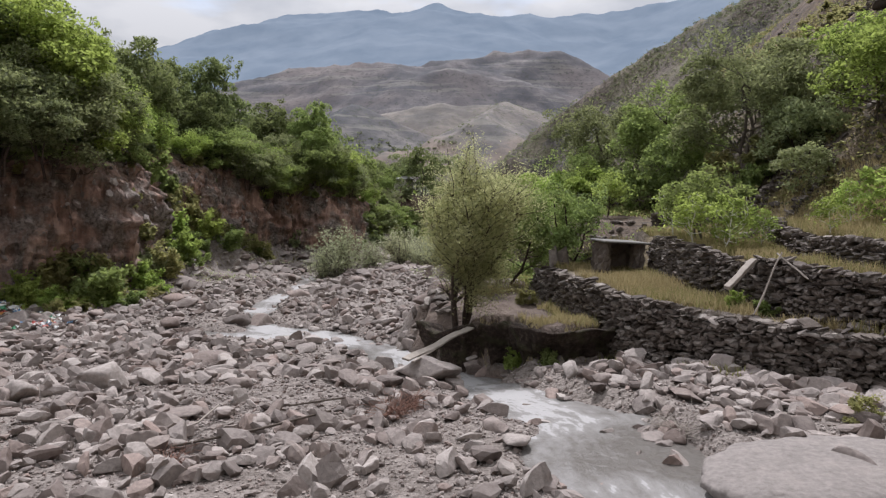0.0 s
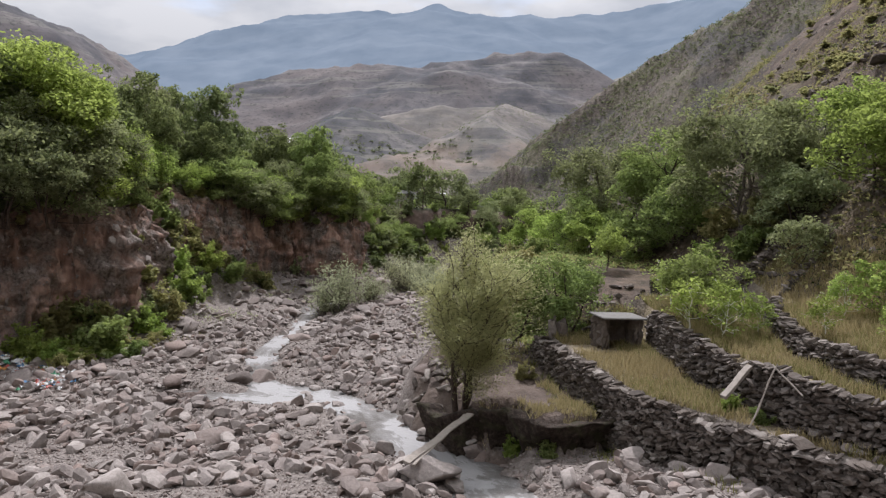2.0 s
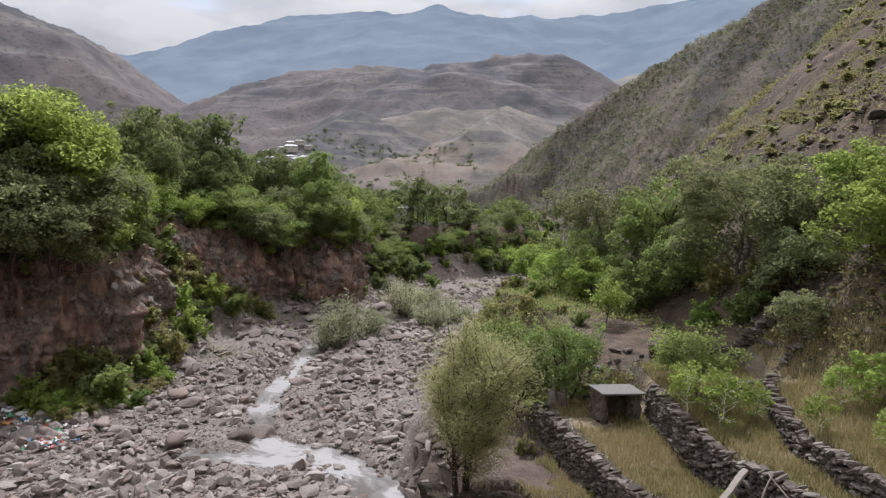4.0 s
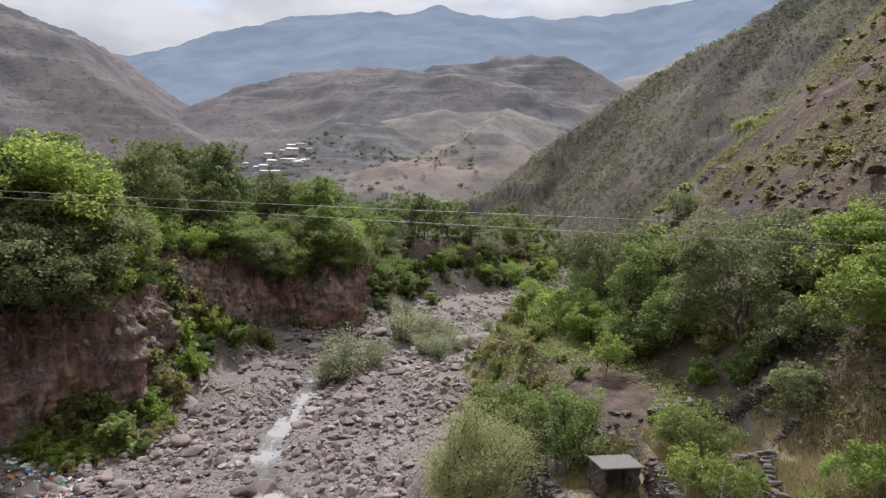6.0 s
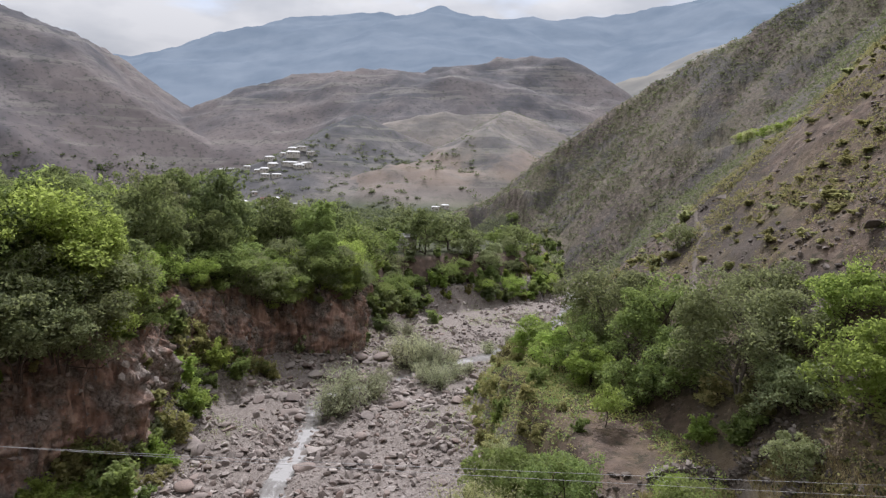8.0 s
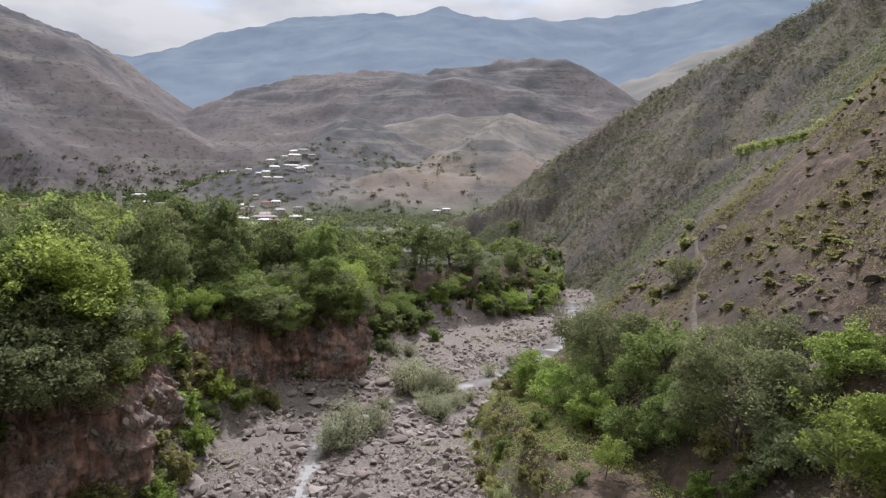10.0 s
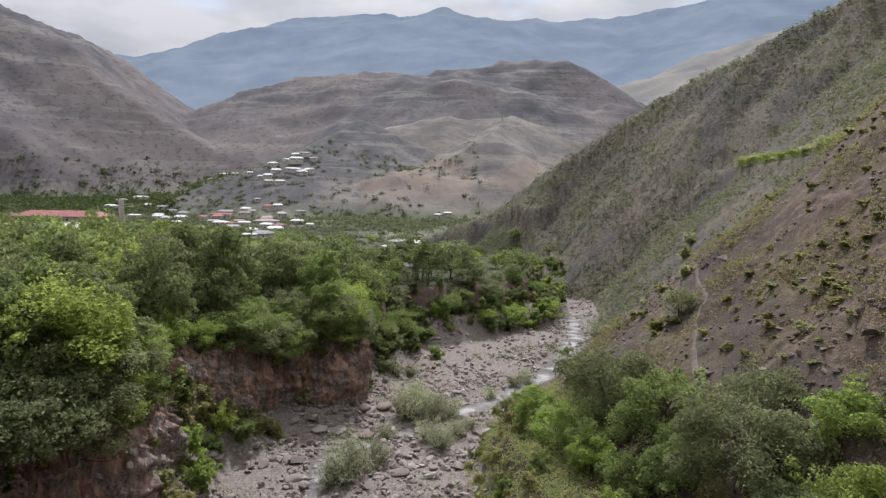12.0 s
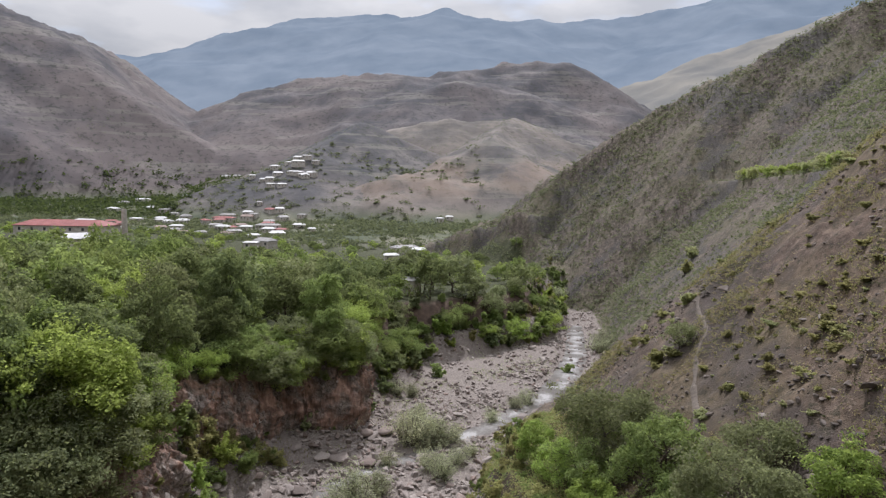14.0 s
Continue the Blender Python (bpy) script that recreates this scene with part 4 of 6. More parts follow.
cliff_stones()
ROCKS = [mesh_from("boulder", *rock_shape(200 + k, 3, 0.24, 10), MAT_STONE) for k in range(12)]


def boulder(x, y, size, rng, tall=1.0, label="pale grey boulder lying among the river stones", name="boulder", group="boulders in the river bed", mesh=None, turn=None):
    o = new(name, ROCKS[int(rng.integers(0, 12))] if mesh is None else mesh)
    z = ground_z(x, y)
    o.matrix_basis = (Matrix.Translation((x, y, z + 0.13 * size * tall)) @ Matrix.Rotation(rng.uniform(0, 6.28) if turn is None else turn, 4, 'Z')
                      @ Matrix.Rotation(rng.normal() * 0.12, 4, 'X') @ Matrix.Diagonal((size, size, size * tall, 1)))
    return tagged(o, label, "boulder", group)


srng = np.random.default_rng(21)
for x, y, s, tall in ((-12.2, 33.8, 3.0, 0.5), (-13.5, 47.5, 2.3, 1.0), (-0.75, 26.0, 3.0, 1.25), (-3.0, 31.2, 1.5, 1.0), (-18.8, 45.3, 2.1, 0.9), (-25.3, 64.8, 2.8, 1.1),
                      (-26.0, 48.5, 2.8, 0.8), (-14.3, 21.3, 1.6, 1.2), (-12.7, 24.3, 2.6, 0.8), (-11.7, 27.1, 1.5, 0.9), (-8.2, 17.0, 1.0, 1.0), (-8.3, 19.7, 1.7, 0.7),
                      (-9.0, 26.4, 1.1, 0.9), (9.0, 13.8, 1.3, 1.0), (1.9, 17.1, 1.2, 0.9), (3.9, 22.7, 1.2, 0.9), (4.8, 24.3, 1.6, 1.0), (5.6, 22.6, 1.2, 1.1),
                      (8.3, 16.6, 1.0, 1.0), (9.2, 16.0, 1.3, 0.9)):
    boulder(x, y, s, srng, tall)
for x, y, s, tall in ((-7.7, 36.6, 1.6, 0.8), (-19.2, 79.2, 3.0, 0.8), (-0.8, 37.9, 2.2, 0.8), (-9.7, 44.3, 1.4, 0.8), (-4.3, 33.3, 1.1, 0.9), (-12.4, 20.9, 1.2, 1.0),
                      (7.6, 23.4, 1.2, 0.9), (8.1, 20.6, 1.1, 0.9), (6.6, 20.3, 1.1, 1.0), (-20.5, 85.0, 3.4, 0.7), (-26.2, 65.6, 3.2, 0.8), (-23.2, 56.7, 2.9, 0.8),
                      (-10.4, 109.3, 4.6, 0.8), (-16.6, 96.9, 3.6, 0.8), (-12.8, 106.4, 3.2, 0.8), (1.6, 18.5, 1.0, 1.0), (0.4, 38.0, 1.8, 0.9), (-1.9, 35.0, 1.5, 0.9), (-23.6, 97.2, 3.0, 0.8)):
    boulder(x, y, s, srng, tall)


def slab_shape():
    """A broad low outcrop of unit length: a worn, gently humped top with an uneven rim."""
    bm = bmesh.new()
    bmesh.ops.create_icosphere(bm, subdivisions=6, radius=1.0)
    V = np.array([v.co for v in bm.verts])
    Fc = np.array([[v.index for v in f.verts] for f in bm.faces])
    bm.free()
    a = np.arctan2(V[:, 1], V[:, 0])
    rim = 1 + 0.16 * fbm(np.cos(a) * 2 + 9, np.sin(a) * 2, 1.1, 4, 301)
    V[:, :2] *= rim[:, None] * (np.hypot(V[:, 0], V[:, 1]).clip(0.14) ** -0.35)[:, None]
    V[:, 2] = np.sign(V[:, 2]) * np.abs(V[:, 2]) ** 0.7 * (1 + 0.16 * V[:, 0])
    V *= (1 + 0.10 * fbm(V[:, 0] * 3, V[:, 1] * 3, 1.0, 5, 302))[:, None]
    return V * (0.5, 0.34, 0.3), Fc


boulder(8.1, 13.5, 5.5, srng, 0.22, "huge smooth pale rock slab at the stream's edge", mesh=mesh_from("boulder", *slab_shape(), stone_material("slab_rock", [(0.0, (0.20, 0.178, 0.165)), (1.0, (0.25, 0.225, 0.21))])), turn=0.3)
XS, YS, NXS, NYS, _ = along(STREAM, 1.0)
for i in range(0, len(XS), 2):
    if 27 < YS[i] < 112:
        for side in (-1, 1):
            off = side * srng.uniform(0.15, 2.0)
            boulder(XS[i] + NXS[i] * off, YS[i] + NYS[i] * off, srng.uniform(0.45, 1.2) * np.interp(YS[i], (27, 112), (0.8, 1.7)), srng, srng.uniform(0.7, 1.0),
                    "wet grey boulder standing in the stream", "stream_boulder", group="boulders in the stream")


def bed_free(X, Y, margin=0.0):
    dl, dr, da = -beside(X, Y, CLIFF), beside(X, Y, BANK), beside(X, Y, WALL_A)
    return (dl < -0.8) & (np.where(Y < 44, da < -0.4, dr < 0.6)) & (np.abs(X) < 0.74 * Y + 6) & (mound(X, Y) < 0.4 + 0.9 * margin) & ((np.abs(X - 1.7) > 1.5) | (np.abs(Y - 30.0) > 1.0))


def bed_stones():
    """The loose stones of the bed: middling ones as boulders of their own, the countless rest as one heap."""
    rng = np.random.default_rng(23)
    X, Y = rng.uniform(-40, 60, 6000), rng.uniform(13, 130, 6000)
    ok = bed_free(X, Y) & (np.abs(beside(X, Y, STREAM)) > 1.3) & (rng.uniform(size=6000) < np.interp(Y, (13, 40, 130), (1, 0.75, 0.5)))
    n = 0
    for x, y in zip(X[ok], Y[ok]):
        if n >= 235:
            break
        if fbm(np.array([x]), np.array([y]), 8, 2, 97)[0] > -0.25:
            boulder(x, y, np.interp(y, (13, 40, 130), (0.62, 1.05, 1.8)) * (0.7 + 1.4 * rng.uniform() ** 2), rng, rng.uniform(0.7, 1.1), "grey weathered stone half sunk in river gravel")
            n += 1
    V, Fc, n0 = [], [], 0
    shapes = [rock_shape(260 + k, 2, 0.2, 12) for k in range(7)]
    small = [rock_shape(280 + k, 2 if k < 3 else 1, 0.15, 6) for k in range(7)]
    grit = [rock_shape(290 + k, 1, 0.1, 4) for k in range(7)]
    for lo, hi, count, s0, s1, kinds in ((12.5, 21, 19000, 0.04, 0.17, grit), (20, 36, 22000, 0.06, 0.22, grit), (34, 75, 16000, 0.10, 0.34, grit), (12.5, 24, 3300, 0.13, 1.15, shapes), (24, 42, 3300, 0.17, 1.4, shapes), (42, 75, 7000, 0.2, 1.3, small), (75, 140, 10500, 0.2, 1.5, small), (140, 270, 4200, 0.4, 1.7, small)):
        w = 0.72 * hi + 4
        X, Y = rng.uniform(-w if lo < 140 else -20, min(w, 70), count * 4), rng.uniform(lo, hi, count * 4)
        ok = bed_free(X, Y) & (np.abs(beside(X, Y, STREAM)) > rng.uniform(0.1, 2.0, count * 4) * np.interp(Y, (15, 26, 60), (1.15, 0.9, 0.8))) & ((fbm(X, Y, 6, 3, 98) > rng.uniform(-0.45, 0.40, count * 4)) | (s1 < 0.4))
        X, Y = X[ok][:count], Y[ok][:count]
        Z = ground_parts(X, Y)[0]
        S = s0 * rng.uniform(0.6, 1.0, len(X)) + (s1 - s0) * rng.uniform(size=len(X)) ** 3.4
        for x, y, z, s in zip(X, Y, Z, S):
            SV, SF = (grit if s < 0.30 + 0.006 * y else kinds)[int(rng.integers(0, 7))]
            a, tl = rng.uniform(0, 6.28), rng.normal() * 0.35
            R = np.array(Euler((tl, rng.normal() * 0.3, a)).to_matrix())
            V.append(SV @ R.T * s * (1, 1, rng.uniform(0.8, 1.3)) + (x, y, z + 0.16 * s))
            Fc.append(SF + n0)
            n0 += len(SV)
    me = mesh_from("river_stones", np.concatenate(V), np.concatenate(Fc), MAT_STONE, False)
    return tagged(new("river_stones", me), "loose grey cobbles and stones of the river bed", "stones", kind="stuff")


bed_stones()

# ---------------------------------------------------------------- dry-stone terrace walls
WALL_TONES = [(0.0, (0.063, 0.051, 0.043)), (0.35, (0.145, 0.121, 0.103)), (0.6, (0.098, 0.079, 0.066)), (0.85, (0.30, 0.268, 0.24)), (1.0, (0.126, 0.100, 0.083))]
MAT_WALL = stone_material("wall_stone", WALL_TONES)


def block_shape(seed):
    """A roughly squared walling stone of unit size with worn corners."""
    rng = np.random.default_rng(seed)
    bm = bmesh.new()
    bmesh.ops.create_cube(bm, size=1.0)
    bmesh.ops.bevel(bm, geom=list(bm.edges), offset=0.2, segments=1, affect='EDGES', profile=0.5)
    bmesh.ops.triangulate(bm, faces=list(bm.faces))
    V = np.array([v.co for v in bm.verts]) + rng.normal(size=(len(bm.verts), 3)) * 0.095
    Fc = np.array([[v.index for v in f.verts] for f in bm.faces])
    bm.free()
    return V, Fc


BLOCKS = [block_shape(300 + k) for k in range(8)]
BLOCK_MESHES = [mesh_from("stone", V, Fc, MAT_WALL, False) for V, Fc in BLOCKS]


ROCKS_DARK = [mesh_from("rubble_stone", *rock_shape(340 + k, 2, 0.2, 8), MAT_WALL, False) for k in range(4)]


def dry_wall(name, label, line, singles, low, high, s_from, s_to, batter=0.16, cap=0.0):
    """A terrace wall of uneven courses. The stretch from s_from to s_to along it has its stones singly; the rest is one mesh."""
    rng = np.random.default_rng(len(label) + 7)
    thing = tagged(new(name), label, "wall")
    X, Y, NX, NY, S = along(line, 0.2)
    zt = ground_parts(X + NX * 0.9, Y + NY * 0.9)[0] + high + cap
    zb = ground_parts(X - NX * 0.7, Y - NY * 0.7)[0] + low
    V, Fc, n0, made = [], [], 0, 0
    lowest, tallest = zb.min(), (zt - zb).max()
    z = 0.0
    while z < tallest + 0.3:
        hgt = rng.uniform(0.07, 0.17)
        s = rng.uniform(-0.3, 0)
        while s < S[-1]:
            ln = 0.11 + 0.38 * rng.uniform() ** 2.0
            c = s + ln / 2
            s += ln
            i = int(np.clip(c / 0.2, 0, len(S) - 1))
            zc = zb[i] + z + hgt / 2 + rng.normal() * 0.045 + 0.12 * math.sin(c * 0.55 + z)
            if zc > zt[i] + rng.normal() * 0.09 + 0.16 * math.sin(c * 0.9) * math.sin(c * 0.37 + 1):
                continue
            if rng.uniform() < 0.06:
                continue
            up = (zc - zb[i])
            push = 0.10 - batter * up * 0.5 + rng.normal() * 0.085
            px, py = X[i] - NX[i] * push, Y[i] - NY[i] * push
            a = math.atan2(-NX[i], NY[i]) + rng.normal() * 0.10
            top = zc + hgt > zt[i]
            dims = (ln * rng.uniform(0.9, 1.15), rng.uniform(0.3, 0.5) * (1.35 if top else 1.0), hgt * rng.uniform(0.75, 1.45))
            k = int(rng.integers(0, 8))
            M = Matrix.Translation((px, py, zc)) @ Matrix.Rotation(a, 4, 'Z') @ Matrix.Rotation(rng.normal() * 0.22, 4, 'Y') @ Matrix.Rotation(rng.normal() * 0.18, 4, 'X') @ Matrix.Diagonal((*dims, 1))
            if s_from < c < s_to and made < singles:
                o = new("stone", BLOCK_MESHES[k])
                o.parent = thing
                o.matrix_basis = M
                made += 1
            else:
                Mn = np.array(M)
                V.append(BLOCKS[k][0] @ Mn[:3, :3].T + Mn[:3, 3])
                Fc.append(BLOCKS[k][1] + n0)
                n0 += len(BLOCKS[k][0])
        z += hgt * 0.98
    if V:
        o = tagged(new("stonework", mesh_from("stonework", np.concatenate(V), np.concatenate(Fc), MAT_WALL, False)), kind="stuff")
        o.parent = thing
    return thing


dry_wall("terrace_wall", "long dry-stone retaining wall above the river bank", WALL_A[1:10], 300, -0.2, 0.02, 15, 27)
dry_wall("terrace_wall", "grey dry-stone wall holding up the grassy orchard terrace", WALL_B[1:7], 280, -0.1, 0.16, 14, 31)
dry_wall("terrace_wall", "low tumbled dry-stone wall on the upper terrace", WALL_C[1:7], 120, -0.1, 0.10, 12, 30)
dry_wall("terrace_wall", "low dark stone wall along the upper field", [(26, 39.6), (23.5, 38.2), (20.2, 37.3), (18.4, 37.0), (16.3, 36.4)], 120, -0.1, 0.55, 0, 20)
dry_wall("terrace_wall", "broken dark stone wall beside the dirt yard", [(13.2, 41.6), (14.6, 43.4), (17.0, 42.4), (20.0, 41.6), (22.5, 40.5)][::-1], 120, -0.1, 0.75, 0, 20)


# ---------------------------------------------------------------- dry grass on the terraces and the banks
def grass_material(name, a, b_):
    m = leaf_material(name, a, b_, (0.42, 0.36, 0.19), 0.05)
    return m


def grass(name, label, mat, count, x0, x1, y0, y1, h0, h1, keep, seed, width=0.02):
    rng = np.random.default_rng(seed)
    X, Y = rng.uniform(x0, x1, count), rng.uniform(y0, y1, count)
    ok = keep(X, Y)
    X, Y = X[ok], Y[ok]
    Z = ground_parts(X, Y)[0]
    n = len(X)
    a, h = rng.uniform(0, 6.28, n), rng.uniform(h0, h1, n) * (0.7 + 0.6 * vnoise(X / 1.5, Y / 1.5, 5))
    w = width * rng.uniform(0.7, 1.5, n)
    P = np.stack([X, Y, Z], 1)
    side = np.stack([np.cos(a), np.sin(a), 0 * a], 1) * w[:, None]
    lean = np.stack([rng.normal(size=n) * 0.28, rng.normal(size=n) * 0.28, np.ones(n)], 1) * h[:, None]
    tip = P + lean
    V = np.stack([P - side, P + side, tip + side * 0.15, tip - side * 0.15], 1).reshape(-1, 3)
    V[:, 2] -= 0.02
    return tagged(new(name, mesh_from(name, V, np.arange(n * 4).reshape(n, 4), mat, False)), label, "grass", kind="stuff")


GRASS_DRY = grass_material("dry_grass", (0.23, 0.19, 0.095), (0.45, 0.39, 0.21))
GRASS_GREEN = grass_material("green_grass", (0.10, 0.12, 0.03), (0.24, 0.24, 0.08))


def field(X, Y):
    da, db, dc = beside(X, Y, WALL_A), beside(X, Y, WALL_B), beside(X, Y, WALL_C)
    return (da > 0.55) & (np.abs(db - 0.1) > 0.45) & (np.abs(dc) > 0.4) & (Y < 41) & (beside(X, Y, FOOT) < 3)


grass("dry_grass", "tall straw-coloured dry grass on the terraces", GRASS_DRY, 95000, 6, 26, 16, 41, 0.15, 0.5, lambda X, Y: field(X, Y) & (fbm(X, Y, 3, 3, 61) > -0.35), 41)
grass("green_grass", "green weeds and grass on the terraces", GRASS_GREEN, 52000, 6, 26, 16, 41, 0.15, 0.5, lambda X, Y: field(X, Y) & (fbm(X, Y, 4, 3, 62) > -0.08), 42)
grass("bank_grass", "dry grass and weeds along the river bank", GRASS_GREEN, 30000, -40, 16, 24, 135, 0.15, 0.55,
      lambda X, Y: (((beside(X, Y, BANK) > -3.5) & (beside(X, Y, WALL_A) < -0.5) & (Y > 26)) | ((-beside(X, Y, CLIFF) > -7) & (-beside(X, Y, CLIFF) < -0.5))) & (fbm(X, Y, 5, 3, 63) > 0.0), 43, 0.035)
grass("bank_grass", "tufts of dry grass on the earth bank", GRASS_DRY, 34000, 1.5, 9, 28, 42, 0.10, 0.36, lambda X, Y: (mound(X, Y) > 0.2) & (beside(X, Y, WALL_A) < -0.6) & (fbm(X, Y, 1.6, 3, 64) > -0.1) & ((Y < 32.0) | (fbm(X, Y, 3, 2, 65) > 0.05)), 44, 0.02)
grass("bank_grass", "green weeds on the earth bank and the wall's foot", GRASS_GREEN, 8000, 2.5, 18, 21, 40, 0.12, 0.45, lambda X, Y: (np.abs(beside(X, Y, WALL_A) + 0.9) < 0.7) & (fbm(X, Y, 2.0, 3, 66) > -0.05), 45, 0.025)
rrng = np.random.default_rng(66)
for k in range(44):
    x, y = rrng.uniform(-2.5, 0.5), rrng.uniform(32.0, 38.5)
    boulder(x, y, rrng.uniform(0.4, 1.3), rrng, rrng.uniform(0.8, 1.2), "dark weathered rock bedded in the willow's bank", "bank_rock", "rocks in the bank", mesh=ROCKS_DARK[k % 4])
for k in range(34):
    x, y = rrng.uniform(7.6, 13.2), rrng.uniform(38.4, 43.6)
    boulder(x, y, rrng.uniform(0.4, 1.0), rrng, 1.0, "dark rubble stone tumbled beside the shed", "rubble_stone", "rubble by the shed", mesh=(ROCKS_DARK[k % 4]))
for k in range(26):
    t = rrng.uniform()
    x, y = 9.2 + 5.6 * t + rrng.normal() * 0.5, 26.2 - 4.2 * t - rrng.uniform(0.9, 2.2)
    boulder(x, y, rrng.uniform(0.4, 0.95), rrng, 1.0, "grey fallen walling stone at the wall's foot", "fallen_stone", "fallen stones under the wall")

# ---------------------------------------------------------------- trees and shrubs one by one
def single(name, label, category, meshes, x, y, s=1.0, sink=0.2, turn=0.0, names=("trunk", "crown"), wide=None):
    e = plant(name, meshes, label, category, names=names)
    w = wide or s
    e.matrix_basis = Matrix.Translation((x, y, ground_z(x, y) - sink)) @ Matrix.Rotation(turn, 4, 'Z') @ Matrix.Diagonal((w, w, s, 1))
    return e


def willow_meshes():
    """A feathery riverside willow: a few dark upright stems, bare below, thin wands and a haze of narrow pale leaves."""
    rng = np.random.default_rng(55)
    paths, wands, forks = [], [], []
    for x0, x1, z1, r in ((-0.16, -0.25, 2.0, 0.15), (0.18, 0.35, 2.3, 0.17), (0.05, 0.15, 1.6, 0.10)):
        st = limb((x0, rng.normal() * 0.08, -0.5), (x1, rng.normal() * 0.15, z1), r, r * 0.75, rng, 0.03, 4)
        paths.append(st)
        forks.append(np.array(st[-1]))
    for s in range(17):
        f = forks[s % 3]
        a, out = s * 2.4 + rng.uniform(-0.3, 0.3), rng.uniform(0.3, 2.2)
        h = rng.uniform(6.2, 8.0) * (1 - 0.035 * out * out - 0.06 * out)
        st = limb(f[:3], (math.cos(a) * out + 0.65, math.sin(a) * out, h), f[3] * 0.6, 0.018, rng, 0.07, 8)
        paths.append(st)
        S = np.array(st)[:, :3]
        for j in range(22):
            k = 0.6 + 7.4 * rng.uniform() ** 0.9
            i = min(int(k), 7)
            q = S[i] + (S[i + 1] - S[i]) * (k - i)
            b = rng.uniform(0, 6.28)
            ln = rng.uniform(0.7, 1.8) * (1.2 - 0.06 * k)
            tip = q + (math.cos(b) * ln * 0.7 + 0.1, math.sin(b) * ln * 0.7, ln * rng.uniform(0.25, 0.95))
            paths.append(limb(q, tip, 0.02, 0.006, rng, 0.1, 3))
            if tip[2] > 2.3 + max(0.0, 0.4 - tip[0]) * 1.5 or rng.uniform() < 0.12:
                wands.append((q, tip))
    for a, h in ((0.4, 8.9), (1.9, 8.0), (3.3, 8.2)):
        paths.append(limb((0.2, 0, 3), (math.cos(a) * 0.5, math.sin(a) * 0.5, h), 0.05, 0.008, rng, 0.03, 6))
    W = np.array(wands)
    n = 70000
    pick = rng.integers(0, len(W), n)
    t = rng.uniform(0.1, 1.15, n)[:, None]
    places = W[pick, 0] + (W[pick, 1] - W[pick, 0]) * t + rng.normal(size=(n, 3)) * 0.25
    return tubes("trunk", paths, BARK_DARK, 5), leaf_cloud("crown", places, 0.055, LEAF_WILLOW, rng, 0.3)


single("willow_tree", "feathery pale green willow on the undercut river bank", "tree", willow_meshes(), 0.85, 32.2, 1.22, 0.2, wide=1.32)
# the green pair by the yard, and the big walnuts behind
single("tree", "round bright green leafy tree beside the dirt yard", "tree", broad_tree_meshes(61, 7.6, 3.1, 15000, 0.10, LEAF_GREEN, BARK_DARK, 0.16, 3, low=0.14), 7.4, 41.2, 0.9, 0.3)
single("tree", "bright green leafy tree standing close to its neighbour", "tree", broad_tree_meshes(62, 7.2, 2.7, 13000, 0.10, LEAF_GREEN, BARK_DARK, 0.15, 2, low=0.16), 4.0, 43.0, 1.0, 0.3)
single("willow_shrub", "soft pale willow shrub on the river's edge", "shrub", shrub_meshes(63, 5.0, 2.2, 5000, 0.09, LEAF_WILLOW, BARK, 16), 5.2, 58.0, 1.0, 0.1, names=("stem", "foliage"))
single("walnut_tree", "large spreading grey-green walnut tree at the hill's foot", "tree", broad_tree_meshes(64, 11.0, 5.6, 26000, 0.135, LEAF_WALNUT, BARK, 0.3, 3, low=0.05, clump=0.2, full=0.65), 22.4, 48.4, 0.95, 0.8)
single("walnut_tree", "tall dense green walnut tree above the river bank", "tree", broad_tree_meshes(65, 13.0, 6.0, 26000, 0.14, LEAF_WALNUT, BARK, 0.32, 3, low=0.04, clump=0.2, full=0.65), 18.6, 70.5, 1.0, 0.6)
single("tree", "dense dark green tree between the walnut trees", "tree", broad_tree_meshes(66, 9.5, 4.4, 14000, 0.14, LEAF_GREEN, BARK_DARK, 0.22, 2, low=0.1), 20.5, 61.0, 1.0, 0.5)
single("tree", "bright yellow-green tree against the dry hillside", "tree", broad_tree_meshes(67, 7.0, 3.6, 12000, 0.125, LEAF_BRIGHT, BARK_DARK, 0.16, 2, low=0.1), 24.6, 37.5, 0.95, 0.5)
single("tree", "leafy green tree at the foot of the hill", "tree", broad_tree_meshes(68, 7.0, 3.6, 12000, 0.125, LEAF_GREEN, BARK_DARK, 0.16, 2, low=0.1), 19.5, 54.5, 0.95, 0.4)
single("tree", "small thin green tree in the dirt yard", "tree", broad_tree_meshes(69, 4.2, 1.7, 1800, 0.11, LEAF_BRIGHT, BARK_DARK, 0.06, 1, low=0.35), 12.9, 51.8, 1.0, 0.1)
for i, (x, y, h, sp, mat) in enumerate(((12.4, 72, 6.0, 2.6, LEAF_BRIGHT), (10.6, 78, 6.5, 2.6, LEAF_BRIGHT), (14.0, 62.5, 5.2, 2.2, LEAF_BRIGHT), (16.5, 57.5, 5.0, 2.3, LEAF_GREEN),
                                        (17.8, 79, 8.5, 3.4, LEAF_GREEN), (26.8, 54, 6.0, 3.0, LEAF_WALNUT), (28.5, 46.0, 5.0, 2.6, LEAF_BRIGHT), (23.5, 43.2, 4.5, 2.4, LEAF_WALNUT), (14.8, 66.0, 7.5, 3.0, LEAF_GREEN))):
    single("tree", "leafy green tree in the thicket along the bank", "tree", broad_tree_meshes(400 + i, h, sp * 1.1, 8000, 0.12, mat, BARK_DARK, 0.12, 2, low=0.08), x, y, 1.0, 0.3, i * 1.3)
